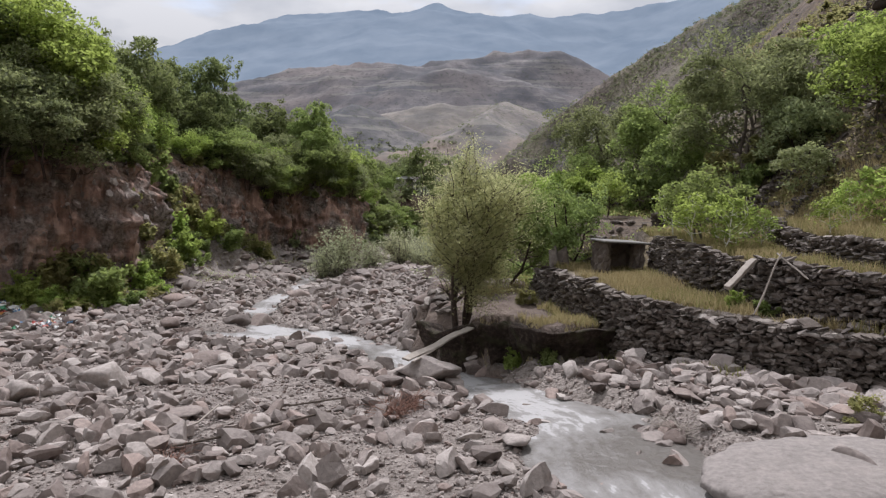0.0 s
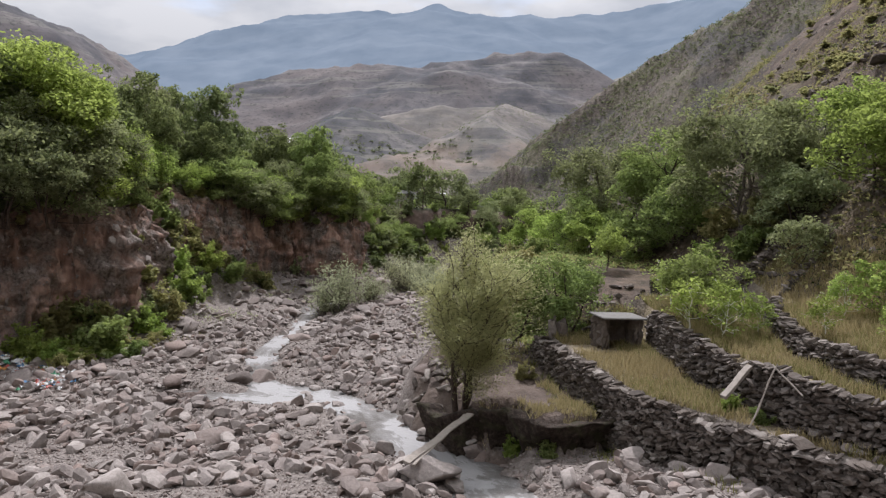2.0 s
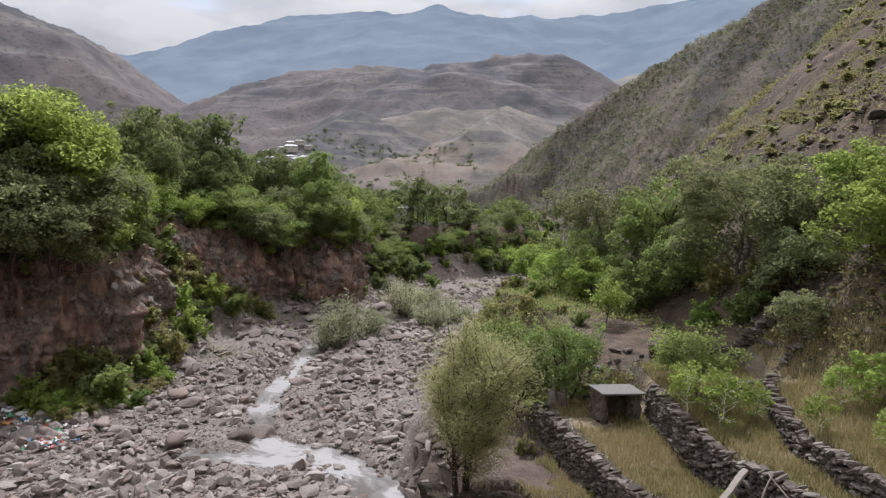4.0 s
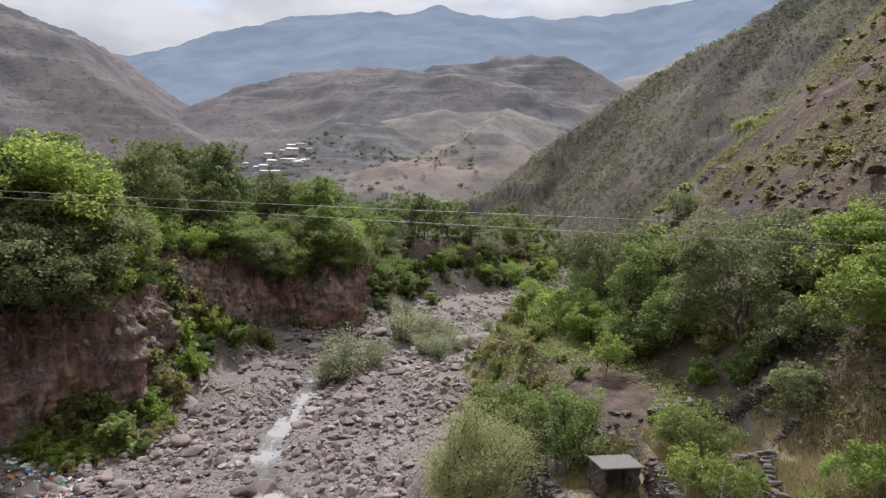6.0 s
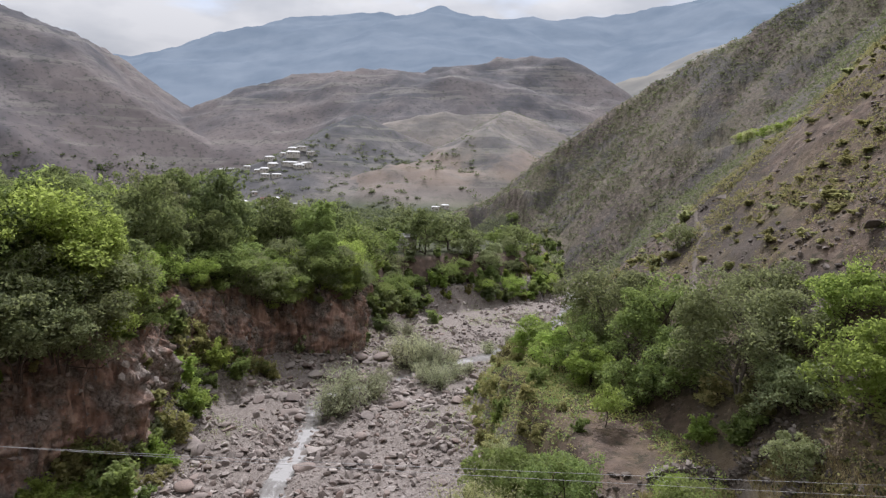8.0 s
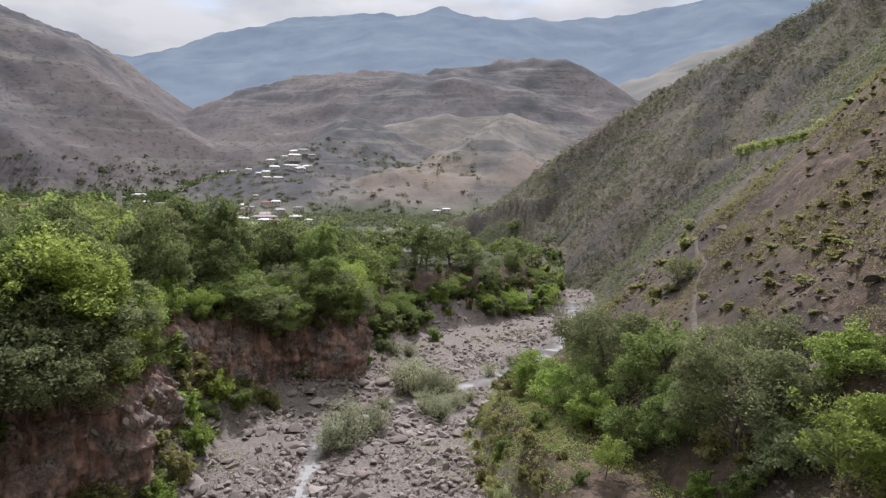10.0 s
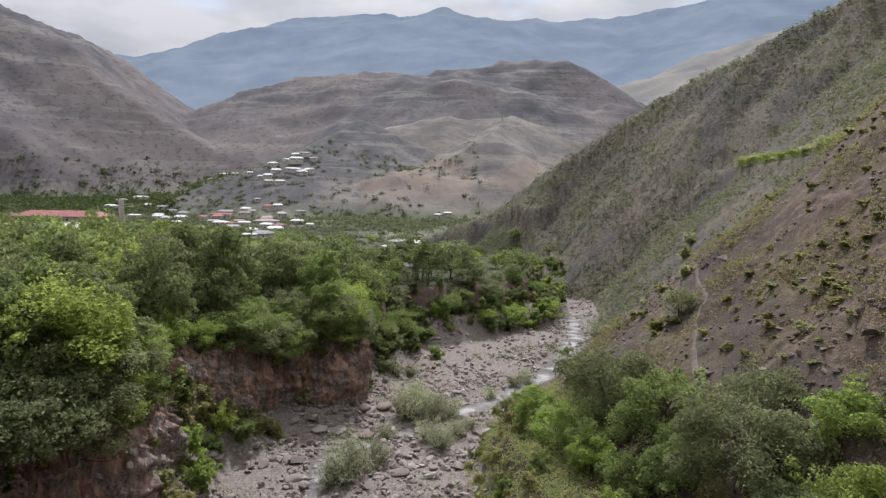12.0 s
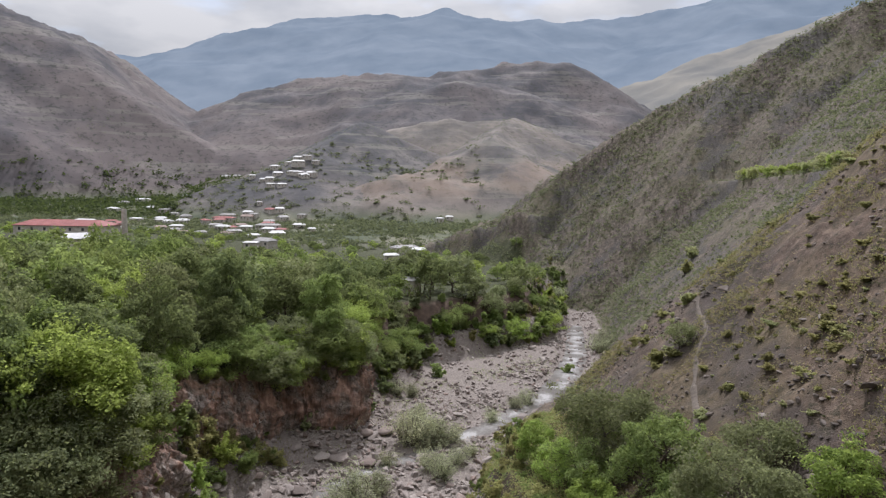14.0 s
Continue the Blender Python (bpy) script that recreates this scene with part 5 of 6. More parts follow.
single("tree", "slender green tree on the grassy brink of the cliff", "tree", broad_tree_meshes(72, 8.0, 2.6, 9000, 0.12, LEAF_GREEN, BARK_DARK, 0.16, 1, low=0.4), -37.4, 86.6, 1.0, 0.2)
# orchard trees on the terraces
ORCHARD = Kinds("fruit_tree", "young fruit tree with a whitewashed trunk on the terrace", "tree", "fruit trees on the terraces",
                [lambda k=k: broad_tree_meshes(420 + k, 3.3, 1.15, 1500, 0.085, LEAF_BRIGHT, LIME_WASH, 0.055, 1, low=0.36, clump=0.3) for k in range(3)])
orng = np.random.default_rng(71)
for k, (x, y, s) in enumerate(((13.4, 30.8, 0.95), (12.4, 32.3, 0.95), (15.3, 31.6, 0.7), (16.2, 27.4, 0.6), (13.6, 38.6, 1.0), (17.4, 24.5, 0.7), (18.6, 30.0, 0.75))):
    ORCHARD.put(k, spot(x, y, s, orng, 0.0))
single("fruit_tree", "broad green fruit tree on the orchard terrace", "tree", broad_tree_meshes(431, 4.4, 2.1, 6000, 0.085, LEAF_GREEN, BARK, 0.1, 3, low=0.16), 13.7, 34.7, 1.05, 0.2)
single("fruit_tree", "green fruit tree by the broken stone wall", "tree", broad_tree_meshes(432, 3.6, 1.6, 3000, 0.10, LEAF_WALNUT, BARK, 0.08, 2, low=0.16), 20.8, 38.2, 1.0, 0.2)
single("fruit_tree", "small yellow-green fruit tree on the upper terrace", "tree", broad_tree_meshes(433, 3.4, 1.2, 2200, 0.09, LEAF_BRIGHT, BARK, 0.06, 2, low=0.1), 19.6, 29.4, 1.0, 0.1)

# shrubs in and beside the river bed
GREYS = Kinds("willow_shrub", "pale grey-green willow shrub growing in the gravel", "shrub", "shrubs in the river bed",
              [lambda k=k: shrub_meshes(440 + k, 3.5, 2.2, 3400, 0.075, LEAF_GREY, BARK, 30) for k in range(4)], ("stem", "foliage"))
for k, (x, y, s) in enumerate(((-12.2, 79.0, 1.55), (-9.3, 82.7, 0.9), (-9.2, 96.3, 0.7), (-4.2, 108.4, 1.35), (-1.7, 104.8, 1.25), (-6.5, 104.9, 1.4), (0.2, 106.1, 0.9), (-3.6, 104.5, 1.0), (-17.3, 109.2, 1.0),
                               (-8.0, 134.4, 0.8), (16.2, 134.3, 0.9), (13.5, 130.1, 0.8), (8.0, 119.9, 0.7), (-11.3, 133.2, 0.8), (-2.6, 92.5, 0.9), (-0.8, 88.9, 1.0), (1.2, 94.0, 0.7), (45.7, 195.0, 1.5), (43.0, 186.0, 1.3), (44.0, 268.0, 1.8), (-14.3, 78.0, 0.9), (-5.8, 117.6, 0.9), (3.1, 98.2, 0.55))):
    GREYS.put(k, spot(x, y, s * 1.12, orng, 0.1, s * 1.3))
BUSHES = Kinds("bush", "leafy green bush at the foot of the cliff", "bush", "bushes along the bank",
               [lambda k=k: shrub_meshes(450 + k, 2.0, 1.5, 2900, 0.088, (LEAF_BRIGHT, LEAF_GREEN, LEAF_DRY)[k], BARK_DARK, 8, 0.5) for k in range(3)], ("stem", "foliage"))
for k, (x, y, s) in enumerate(((-30.8, 50.8, 0.7), (-30.2, 57.9, 1.5), (-31.6, 57.5, 1.6), (-32.3, 51.0, 0.8), (-25.8, 53.6, 0.6), (-27.7, 65.7, 0.9), (-28.2, 70.7, 1.2), (-27.5, 84.6, 1.1), (-25.1, 90.7, 0.95),
                               (-27.9, 61.4, 0.95), (-28.8, 54.7, 1.3), (-33.1, 83.8, 1.6), (-30.1, 83.6, 1.3), (-34.8, 79.4, 1.9), (-33.2, 78.5, 1.5), (-31.1, 74.3, 1.4), (-34.9, 75.2, 2.0), (-29.5, 49.2, 0.5), (-33.3, 51.4, 0.9))):
    BUSHES.put(k, spot(x, y, s * (1.3 if y > 70 else 1.35), orng, 0.1))
for k, (x, y, s) in enumerate(((-29.7, 80.8, 1.1), (-29.2, 86.7, 1.0), (-13.9, 135.5, 1.4), (-2.8, 153.3, 1.6), (5.8, 70.7, 0.9), (5.7, 68.2, 0.9), (4.5, 49.3, 0.5), (4.6, 35.9, 0.45), (3.3, 30.1, 0.45), (4.7, 28.7, 0.5),
                               (-16.3, 137.0, 1.5), (-12.0, 157.0, 1.6), (30.0, 164.0, 1.3), (8.3, 83.9, 1.0), (9.5, 89.8, 0.9), (12.3, 24.6, 0.35), (11.2, 17.0, 0.4), (11.6, 26.0, 0.4), (20.6, 44.6, 1.2), (22.6, 45.2, 1.3), (19.1, 47.4, 1.0), (24.2, 46.1, 1.2), (21.1, 50.3, 1.3))):
    BUSHES.put(k + 1, spot(x, y, s, orng, 0.1))


for k, (x, y) in enumerate(scatter(700, 2, 24, 50, 112, orng, 1.9, lambda X, Y: (beside(X, Y, BANK) > -0.8) & (beside(X, Y, BANK) < 5.0))):
    BUSHES.put(2 if k % 3 else 1, spot(x, y, orng.uniform(0.4, 1.15), orng, 0.1), "yellowish shrub on the edge of the river bank")


for k, (x, y) in enumerate(scatter(1500, -48, -18, 62, 92, orng, 2.4, lambda X, Y: (beside(X, Y, CLIFF) > 0.2) & (beside(X, Y, CLIFF) < np.interp(Y, (62, 72, 90, 104), (2.0, 5.5, 5.0, 2.0))))):
    BUSHES.put(1 + k % 2, spot(x, y, orng.uniform(0.6, 1.5), orng, 0.2), "leafy bush growing on the scree under the cliff")


for k, (x, y) in enumerate(scatter(700, -40, -20, 42, 63, orng, 1.9, lambda X, Y: (beside(X, Y, CLIFF) > 0.4) & (beside(X, Y, CLIFF) < 4.5))):
    BUSHES.put((0, 2)[k % 2], spot(x, y, (q := orng.uniform(0.4, 1.0)) * 0.75, orng, 0.1, q), "low sunlit green bush at the foot of the earth cliff")


for k in range(34):
    u = orng.uniform()
    BUSHES.put((0, 2, 0)[k % 3], spot(-35.4 + 8.2 * u + orng.normal() * 0.7, 55.0 - 1.4 * u + orng.normal() * 1.3, (q := orng.uniform(0.35, 0.75)) * 0.7, orng, 0.1, q * 1.3), "low sunlit weeds at the edge of the stony bed")


# ---------------------------------------------------------------- scrub on the dry hill
HILLS = Kinds("hill_shrub", "yellow-green scrub bush on the dry stony hillside", "shrub", "shrubs on the hillside",
              [lambda k=k: shrub_meshes(470 + k, 1.3, 1.0, 1200, 0.10, (LEAF_DRY, LEAF_DRY, LEAF_WILLOW)[k], BARK, 7, 0.4) for k in range(3)], ("stem", "foliage"))
hrng = np.random.default_rng(73)


def on_hill(X, Y):
    d = beside(X, Y, FOOT)
    return (d > 3) & (X < 0.74 * Y + 6) & (fbm(X, Y, 8, 3, 74) > 0.08)


for x, y in scatter(5000, 18, 110, 26, 130, hrng, 0.9, on_hill)[:260]:
    HILLS.put(int(hrng.integers(0, 30)), spot(x, y, (q := 0.3 + 1.0 * hrng.uniform() ** 3) * 0.62, hrng, 0.1, q * 1.3))
for x, y in scatter(3000, 30, 84, 48, 104, hrng, 1.7, lambda X, Y: (beside(X, Y, FOOT) > 9) & (X < 0.74 * Y + 4) & (fbm(X, Y, 13, 3, 174) > 0.06))[:130]:
    HILLS.put(int(hrng.integers(0, 2)), spot(x, y, (q := 0.28 + 0.75 * hrng.uniform() ** 2) * 0.62, hrng, 0.1, q * 1.3), "olive-yellow bush on the stony upper slope")
single("tree", "lone grey-green small tree on the hillside path", "tree", broad_tree_meshes(480, 4.0, 1.9, 2600, 0.12, LEAF_WALNUT, BARK_DARK, 0.1, 3, low=0.1), 31.0, 87.6, 1.1, 0.2)
for k, (x, y, s) in enumerate(((38.5, 106.0, 1.1), (29.0, 90.5, 1.2), (74, 205, 1.9), (79, 214, 1.9))):
    HILLS.put(k + 2, spot(x, y, s * 1.5, hrng, 0.1))
TERRACE_ROW = Kinds("tree", "small bright green tree in a row on the hillside ledge", "tree", "trees on the hillside ledge",
                    [lambda k=k: broad_tree_meshes(490 + k, 5.5, 2.6, 1500, 0.22, (LEAF_BRIGHT, LEAF_WILLOW)[k], BARK_DARK, 0.12, 2, low=0.1, sides=4) for k in range(2)])
for k in range(22):
    f = k / 21
    TERRACE_ROW.put(k, spot(np.interp(f, (0, 0.2, 0.45, 0.7, 1), (114.6, 113.6, 109, 104, 98.5)) + hrng.normal() * 1.6, 262 - 92 * f + hrng.normal() * 3.0, hrng.uniform(0.45, 1.15), hrng, 0.2))


def tufts(name, label, category, mat, X, Y, size, per, leaf, seed, lift=0.3):
    """Uncounted low growth: a handful of small blades round every place."""
    rng = np.random.default_rng(seed)
    Z = ground_parts(X, Y)[0]
    s = size * rng.uniform(0.5, 1.5, len(X))
    d = rng.normal(size=(len(X), per, 3)) * (0.42, 0.42, 0.26)
    d[..., 2] = np.abs(d[..., 2])
    P = np.stack([X, Y, Z], 1)[:, None] + d * s[:, None, None] + (0, 0, 0.08)
    return tagged(new(name, leaf_cloud(name, P.reshape(-1, 3), leaf, mat, rng, 0.6)), label, category, kind="stuff")


n = 85000
X, Y = hrng.uniform(-40, 330, n), 130 + 330 * hrng.uniform(size=n)
ok = (ground_parts(X, Y)[1]['hill'] > 0.6) & (X < 0.76 * Y + 6) & (fbm(X, Y, 30, 3, 75) + 0.5 * fbm(X, Y, 6, 2, 76) > hrng.uniform(-0.65, 0.4, n))
X, Y = X[ok], Y[ok]
near = Y < 140
tufts("hill_scrub", "dark low scrub dotted over the far hillside", "scrub", LEAF_HAZY, X[~near], Y[~near], 1.3, 7, 0.38, 78)


n = 80000
X, Y = hrng.uniform(14, 110, n), hrng.uniform(24, 150, n)
ok = (beside(X, Y, FOOT) > 0.5) & (X < 0.76 * Y + 6) & (fbm(X, Y, 9, 4, 83) > hrng.uniform(-0.12, 0.4, n))
X, Y = X[ok], Y[ok]
pick = hrng.uniform(size=len(X))
dry, dark = pick < 0.5, pick > 0.8
tufts("hill_scrub", "low dry yellowish scrub and thistles on the hillside", "scrub", LEAF_DRY, X[dry], Y[dry], 0.9, 16, 0.11, 77)
tufts("hill_scrub", "grey-brown dead scrub on the stony hillside", "scrub", GRASS_DRY, X[~dry & ~dark], Y[~dry & ~dark], 0.5, 9, 0.09, 84)
tufts("hill_scrub", "dark thorny scrub between the stones of the hillside", "scrub", LEAF_FAR, X[dark], Y[dark], 0.6, 12, 0.09, 86)


n = 26000
X, Y = hrng.uniform(0, 30, n), hrng.uniform(40, 115, n)
dbk = beside(X, Y, BANK)
ok = (dbk > -1.0) & (dbk < 12) & (beside(X, Y, FOOT) < 2) & (fbm(X, Y, 5, 3, 88) > hrng.uniform(-0.7, 0.3, n)) & ((np.abs(X - 12.5) > 2.6) | (np.abs(Y - 47) > 6))
X, Y = X[ok], Y[ok]
pick = hrng.uniform(size=len(X)) < 0.5
tufts("bank_scrub", "rank yellow-green weeds covering the river bank", "weeds", LEAF_DRY, X[pick], Y[pick], 0.6, 12, 0.10, 89)
tufts("bank_scrub", "low green weeds covering the river bank", "weeds", LEAF_GREEN, X[~pick], Y[~pick], 0.55, 10, 0.10, 90)


n = 9000
X, Y = hrng.uniform(-30, 45, n), hrng.uniform(66, 200, n)
ok = bed_free(X, Y) & (np.abs(beside(X, Y, STREAM)) > 3) & (fbm(X, Y, 8, 3, 92) > hrng.uniform(0.0, 0.5, n))
tufts("bed_weeds", "dry grey-green weeds scattered over the gravel", "weeds", LEAF_GREY, X[ok], Y[ok], 0.7, 10, 0.12, 93)


MAT_HILL_STONE = stone_material("hill_stone", [(0.0, (0.07, 0.058, 0.05)), (0.5, (0.16, 0.132, 0.112)), (0.8, (0.11, 0.09, 0.077)), (1.0, (0.25, 0.215, 0.19))])


def hill_stones():
    rng = np.random.default_rng(79)
    shapes = [rock_shape(500 + k, 1, 0.2, 4) for k in range(6)]
    X, Y = rng.uniform(15, 100, 34000), rng.uniform(26, 130, 34000)
    ok = (beside(X, Y, FOOT) > 0.5) & (X < 0.74 * Y + 4) & (fbm(X, Y, 12, 3, 80) > rng.uniform(-0.3, 0.5, 34000))
    X, Y = X[ok], Y[ok]
    Z = ground_parts(X, Y)[0]
    V, Fc, n0 = [], [], 0
    for x, y, z in zip(X, Y, Z):
        SV, SF = shapes[int(rng.integers(0, 6))]
        s = 0.10 + 0.8 * rng.uniform() ** 5
        R = np.array(Euler((rng.normal() * 0.4, rng.normal() * 0.4, rng.uniform(0, 6.28))).to_matrix())
        V.append(SV @ R.T * s + (x, y, z + 0.1 * s))
        Fc.append(SF + n0)
        n0 += len(SV)
    tagged(new("hill_stones", mesh_from("hill_stones", np.concatenate(V), np.concatenate(Fc), MAT_HILL_STONE, False)), "loose stones and scree on the hillside", "stones", kind="stuff")


hill_stones()
ROCKS_HILL = [mesh_from("hillside_rock", *rock_shape(360 + k, 3, 0.26, 12), MAT_HILL_STONE, False) for k in range(4)]
for x, y, s in ((28.2, 48.9, 2.0), (29.7, 45.0, 2.4), (34.9, 53.1, 2.6), (40.4, 95.5, 2.2), (34.2, 55.6, 1.6), (27.5, 47.8, 1.3), (31.8, 43.6, 1.8), (36.0, 52.0, 2.2), (26.0, 41.5, 1.4), (33.5, 60.5, 1.2)):
    boulder(x, y, s, hrng, 0.9, "dark weathered rock sticking out of the hillside", "hillside_rock", group="rocks on the hillside", mesh=ROCKS_HILL[int(hrng.integers(0, 4))])

for _ in range(60):
    x, y = hrng.uniform(29, 52), hrng.uniform(46, 80)
    if beside(np.array([x]), np.array([y]), FOOT)[0] > 6 and x < 0.74 * y + 3:
        boulder(x, y, hrng.uniform(0.4, 1.3), hrng, hrng.uniform(0.6, 1.0), "dark broken rock lying on the steep slope", "hillside_rock", group="rocks on the hillside", mesh=ROCKS_DARK[int(hrng.integers(0, 4))])


# ---------------------------------------------------------------- the footpath up the hill
def footpath():
    """A trodden strip of pale dust that winds down the slope, worn to uneven edges."""
    m, N, L, b = material("trodden_dust", 0.95)
    f = n_noise(N, L, 3.0, 6, n_pos(N))
    L.new(n_ramp(N, L, f, [(0.3, (0.09, 0.074, 0.061)), (0.7, (0.165, 0.14, 0.118))]), b.inputs["Base Color"])
    X, Y, NX, NY, S = along([(41, 108), (39.3, 102.6), (36.6, 95.2), (33.6, 86), (31.0, 82.3), (29.9, 78.4), (27.4, 71.5), (25.9, 65.8), (24.7, 59.5)], 0.3)
    c = np.linspace(-1, 1, 7)[:, None]
    off = c * (0.28 + 0.14 * fbm(S, S * 0, 3, 3, 131))
    off = off + 0.9 * fbm(S, S * 0, 9, 3, 132)
    PX, PY = X + NX * off, Y + NY * off
    Z = ground_parts(PX, PY)[0] + 0.16 - 0.2 * np.abs(c) ** 3
    tagged(new("footpath", grid_mesh("footpath", PX, PY, Z, m, {})), "narrow trodden dirt footpath down the hillside", "path", kind="structure")


footpath()

# ---------------------------------------------------------------- the village
def plaster_material(name, a, b_):
    m, N, L, b = material(name, 0.9)
    f = n_noise(N, L, 0.8, 6, n_pos(N))
    L.new(n_ramp(N, L, f, [(0.3, a), (0.7, b_)]), b.inputs["Base Color"])
    return m


def roof_material(name, a, b_):
    m, N, L, b = material(name, 0.6)
    p = n_pos(N)
    w = N.new("ShaderNodeTexWave")
    w.inputs["Scale"].default_value, w.inputs["Distortion"].default_value = 0.9, 0.4
    L.new(p, w.inputs["Vector"])
    c = n_ramp(N, L, n_noise(N, L, 0.35, 6, p), [(0.3, a), (0.7, b_)])
    L.new(c, b.inputs["Base Color"])
    n_bump(N, L, w.outputs["Fac"], b, 0.4, 0.1)
    return m


PLASTER = plaster_material("plaster", (0.32, 0.29, 0.25), (0.52, 0.49, 0.45))
DARK_GLASS = plaster_material("dark_window", (0.03, 0.032, 0.036), (0.06, 0.062, 0.066))
ROOFS = {"red": roof_material("red_roof", (0.20, 0.065, 0.06), (0.30, 0.11, 0.10)), "w": roof_material("pale_roof", (0.42, 0.42, 0.42), (0.62, 0.62, 0.61)),
         "g": roof_material("grey_roof", (0.18, 0.175, 0.17), (0.30, 0.29, 0.28)), "b": roof_material("brown_roof", (0.16, 0.11, 0.09), (0.26, 0.19, 0.16))}


def box(bm, x0, x1, y0, y1, z0, z1):
    vs = [bm.verts.new(p) for p in ((x0, y0, z0), (x1, y0, z0), (x1, y1, z0), (x0, y1, z0), (x0, y0, z1), (x1, y0, z1), (x1, y1, z1), (x0, y1, z1))]
    for f in ((3, 2, 1, 0), (4, 5, 6, 7), (0, 1, 5, 4), (1, 2, 6, 5), (2, 3, 7, 6), (3, 0, 4, 7)):
        bm.faces.new([vs[i] for i in f])


def part(name, bm, mat, parent, label=""):
    me = bpy.data.meshes.new(name)
    bm.to_mesh(me)
    bm.free()
    me.materials.append(mat)
    o = new(name, me)
    o.parent = parent
    return tagged(o, label) if label else o


def house(x, y, w, tone, rng, d=None, h=None):
    """A small house: walls, a pitched roof with eaves, windows in their reveals and a door."""
    d, h = d or min(w, 11) * rng.uniform(0.6, 0.85), h or rng.uniform(3.0, 4.2) * (1 + (w > 16) * 0.5)
    word = {"red": "red", "w": "pale grey", "g": "dull grey", "b": "brown"}[tone]
    e = tagged(new("house"), f"village house with plastered walls and {word} pitched roof", "house", "houses of the village")
    bm = bmesh.new()
    box(bm, -w / 2, w / 2, -d / 2, d / 2, -2.5, h)
    part("wall", bm, PLASTER, e)
    bm = bmesh.new()
    rise, ov, hip = d * rng.uniform(0.16, 0.28), 0.5, w * 0.12
    lo = [bm.verts.new(p) for p in ((-w / 2 - ov, -d / 2 - ov, h), (w / 2 + ov, -d / 2 - ov, h), (w / 2 + ov, d / 2 + ov, h), (-w / 2 - ov, d / 2 + ov, h))]
    hi = [bm.verts.new(p) for p in ((-w / 2 - ov, -d / 2 - ov, h + 0.18), (w / 2 + ov, -d / 2 - ov, h + 0.18), (w / 2 + ov, d / 2 + ov, h + 0.18), (-w / 2 - ov, d / 2 + ov, h + 0.18))]
    ra, rb = bm.verts.new((-w / 2 + hip, 0, h + rise)), bm.verts.new((w / 2 - hip, 0, h + rise))
    bm.faces.new(lo[::-1])
    for i in range(4):
        bm.faces.new((lo[i], lo[(i + 1) % 4], hi[(i + 1) % 4], hi[i]))
    bm.faces.new((hi[0], hi[1], rb, ra))
    bm.faces.new((hi[2], hi[3], ra, rb))
    bm.faces.new((hi[1], hi[2], rb))
    bm.faces.new((hi[3], hi[0], ra))
    part("roof", bm, ROOFS[tone], e)
    n = max(2, min(7, int(w / 3.2)))
    for i in range(n):
        c = -w / 2 + w * (i + 0.5) / n
        bm = bmesh.new()
        if i == n // 2:
            box(bm, c - 0.5, c + 0.5, -d / 2 - 0.03, -d / 2 + 0.1, 0.0, 2.1)
            part("door", bm, ROOFS["b"], e)
        else:
            box(bm, c - 0.6, c + 0.6, -d / 2 - 0.03, -d / 2 + 0.1, h - 2.1, h - 0.75)
            part("window", bm, DARK_GLASS, e)
    e.matrix_basis = Matrix.Translation((x, y, ground_z(x, y))) @ Matrix.Rotation(rng.normal() * 0.35, 4, 'Z')
    return e


vrng = np.random.default_rng(31)
for x, y, w, tone in ((-367, 656, 29, 'w'), (-363, 698, 13.5, 'red'), (-332, 657, 13, 'red'), (-428, 832, 24, 'w'), (-351, 731, 15, 'w'), (-402, 881, 18, 'w'), (-465, 992, 24, 'w'), (-475, 952, 18, 'g'),
                      (-351, 804, 17, 'g'), (-300, 696, 12, 'w'), (-334, 791, 12, 'g'), (-311, 770, 13, 'g'), (-263, 703, 21, 'red'), (-253, 731, 33, 'red'), (-254, 748, 20, 'g'), (-229, 738, 16, 'b'),
                      (-194, 700, 14, 'g'), (-188, 735, 13, 'g'), (-173, 622, 27, 'g'), (-151, 654, 13, 'w'), (-143, 475, 9, 'w'), (-130, 615, 8, 'w'), (-12, 752, 9, 'w'), (-1, 764, 10, 'w'),
                      (-310, 600, 16, 'w'), (-270, 590, 12, 'g'), (-215, 560, 13, 'g'), (-200, 640, 14, 'w')):
    house(x, y, w * 0.85, tone, vrng)
for x, y, w, tone in ((-138, 259, 8, 'g'), (-145, 252, 10, 'w'), (-91, 229, 8, 'w'), (-103, 337, 7, 'w'), (-105, 370, 11, 'g'), (-32, 455, 18, 'g'), (-20, 415, 9, 'w'), (-31, 342, 7, 'w'), (-12.6, 196, 6, 'g'), (-61.5, 155, 6, 'g')):
    house(x, y, w, tone, vrng, h=4.5)
for x, y, w, tone in ((-378, 1109, 22, 'w'), (-406, 1007, 16, 'w'), (-264, 877, 13, 'w'), (-360, 1110, 19, 'g'), (-238, 894, 18, 'w'), (-206, 892, 28, 'w'), (-207, 868, 25, 'w'), (-185, 872, 20, 'w'), (-215, 833, 12, 'w'),
                      (-340, 1140, 20, 'g'), (-186, 911, 16, 'g'), (-228, 783, 11, 'g'), (-245, 858, 12, 'w'), (-222, 905, 14, 'w')):
    house(x, y, w * 0.62, tone, vrng)
for i in range(12):
    house(-212 + vrng.uniform(-34, 34), 872 + vrng.uniform(-40, 45), vrng.uniform(8, 13), "wwg"[i % 3], vrng)
school = house(-173, 292, 43, "red", vrng, 13, 6.0)
school["label"] = "long plastered building with a broad red metal roof"
school.matrix_basis = Matrix.Translation((-173, 294, ground_z(-173, 294) + 1.0)) @ Matrix.Rotation(-0.12, 4, 'Z')


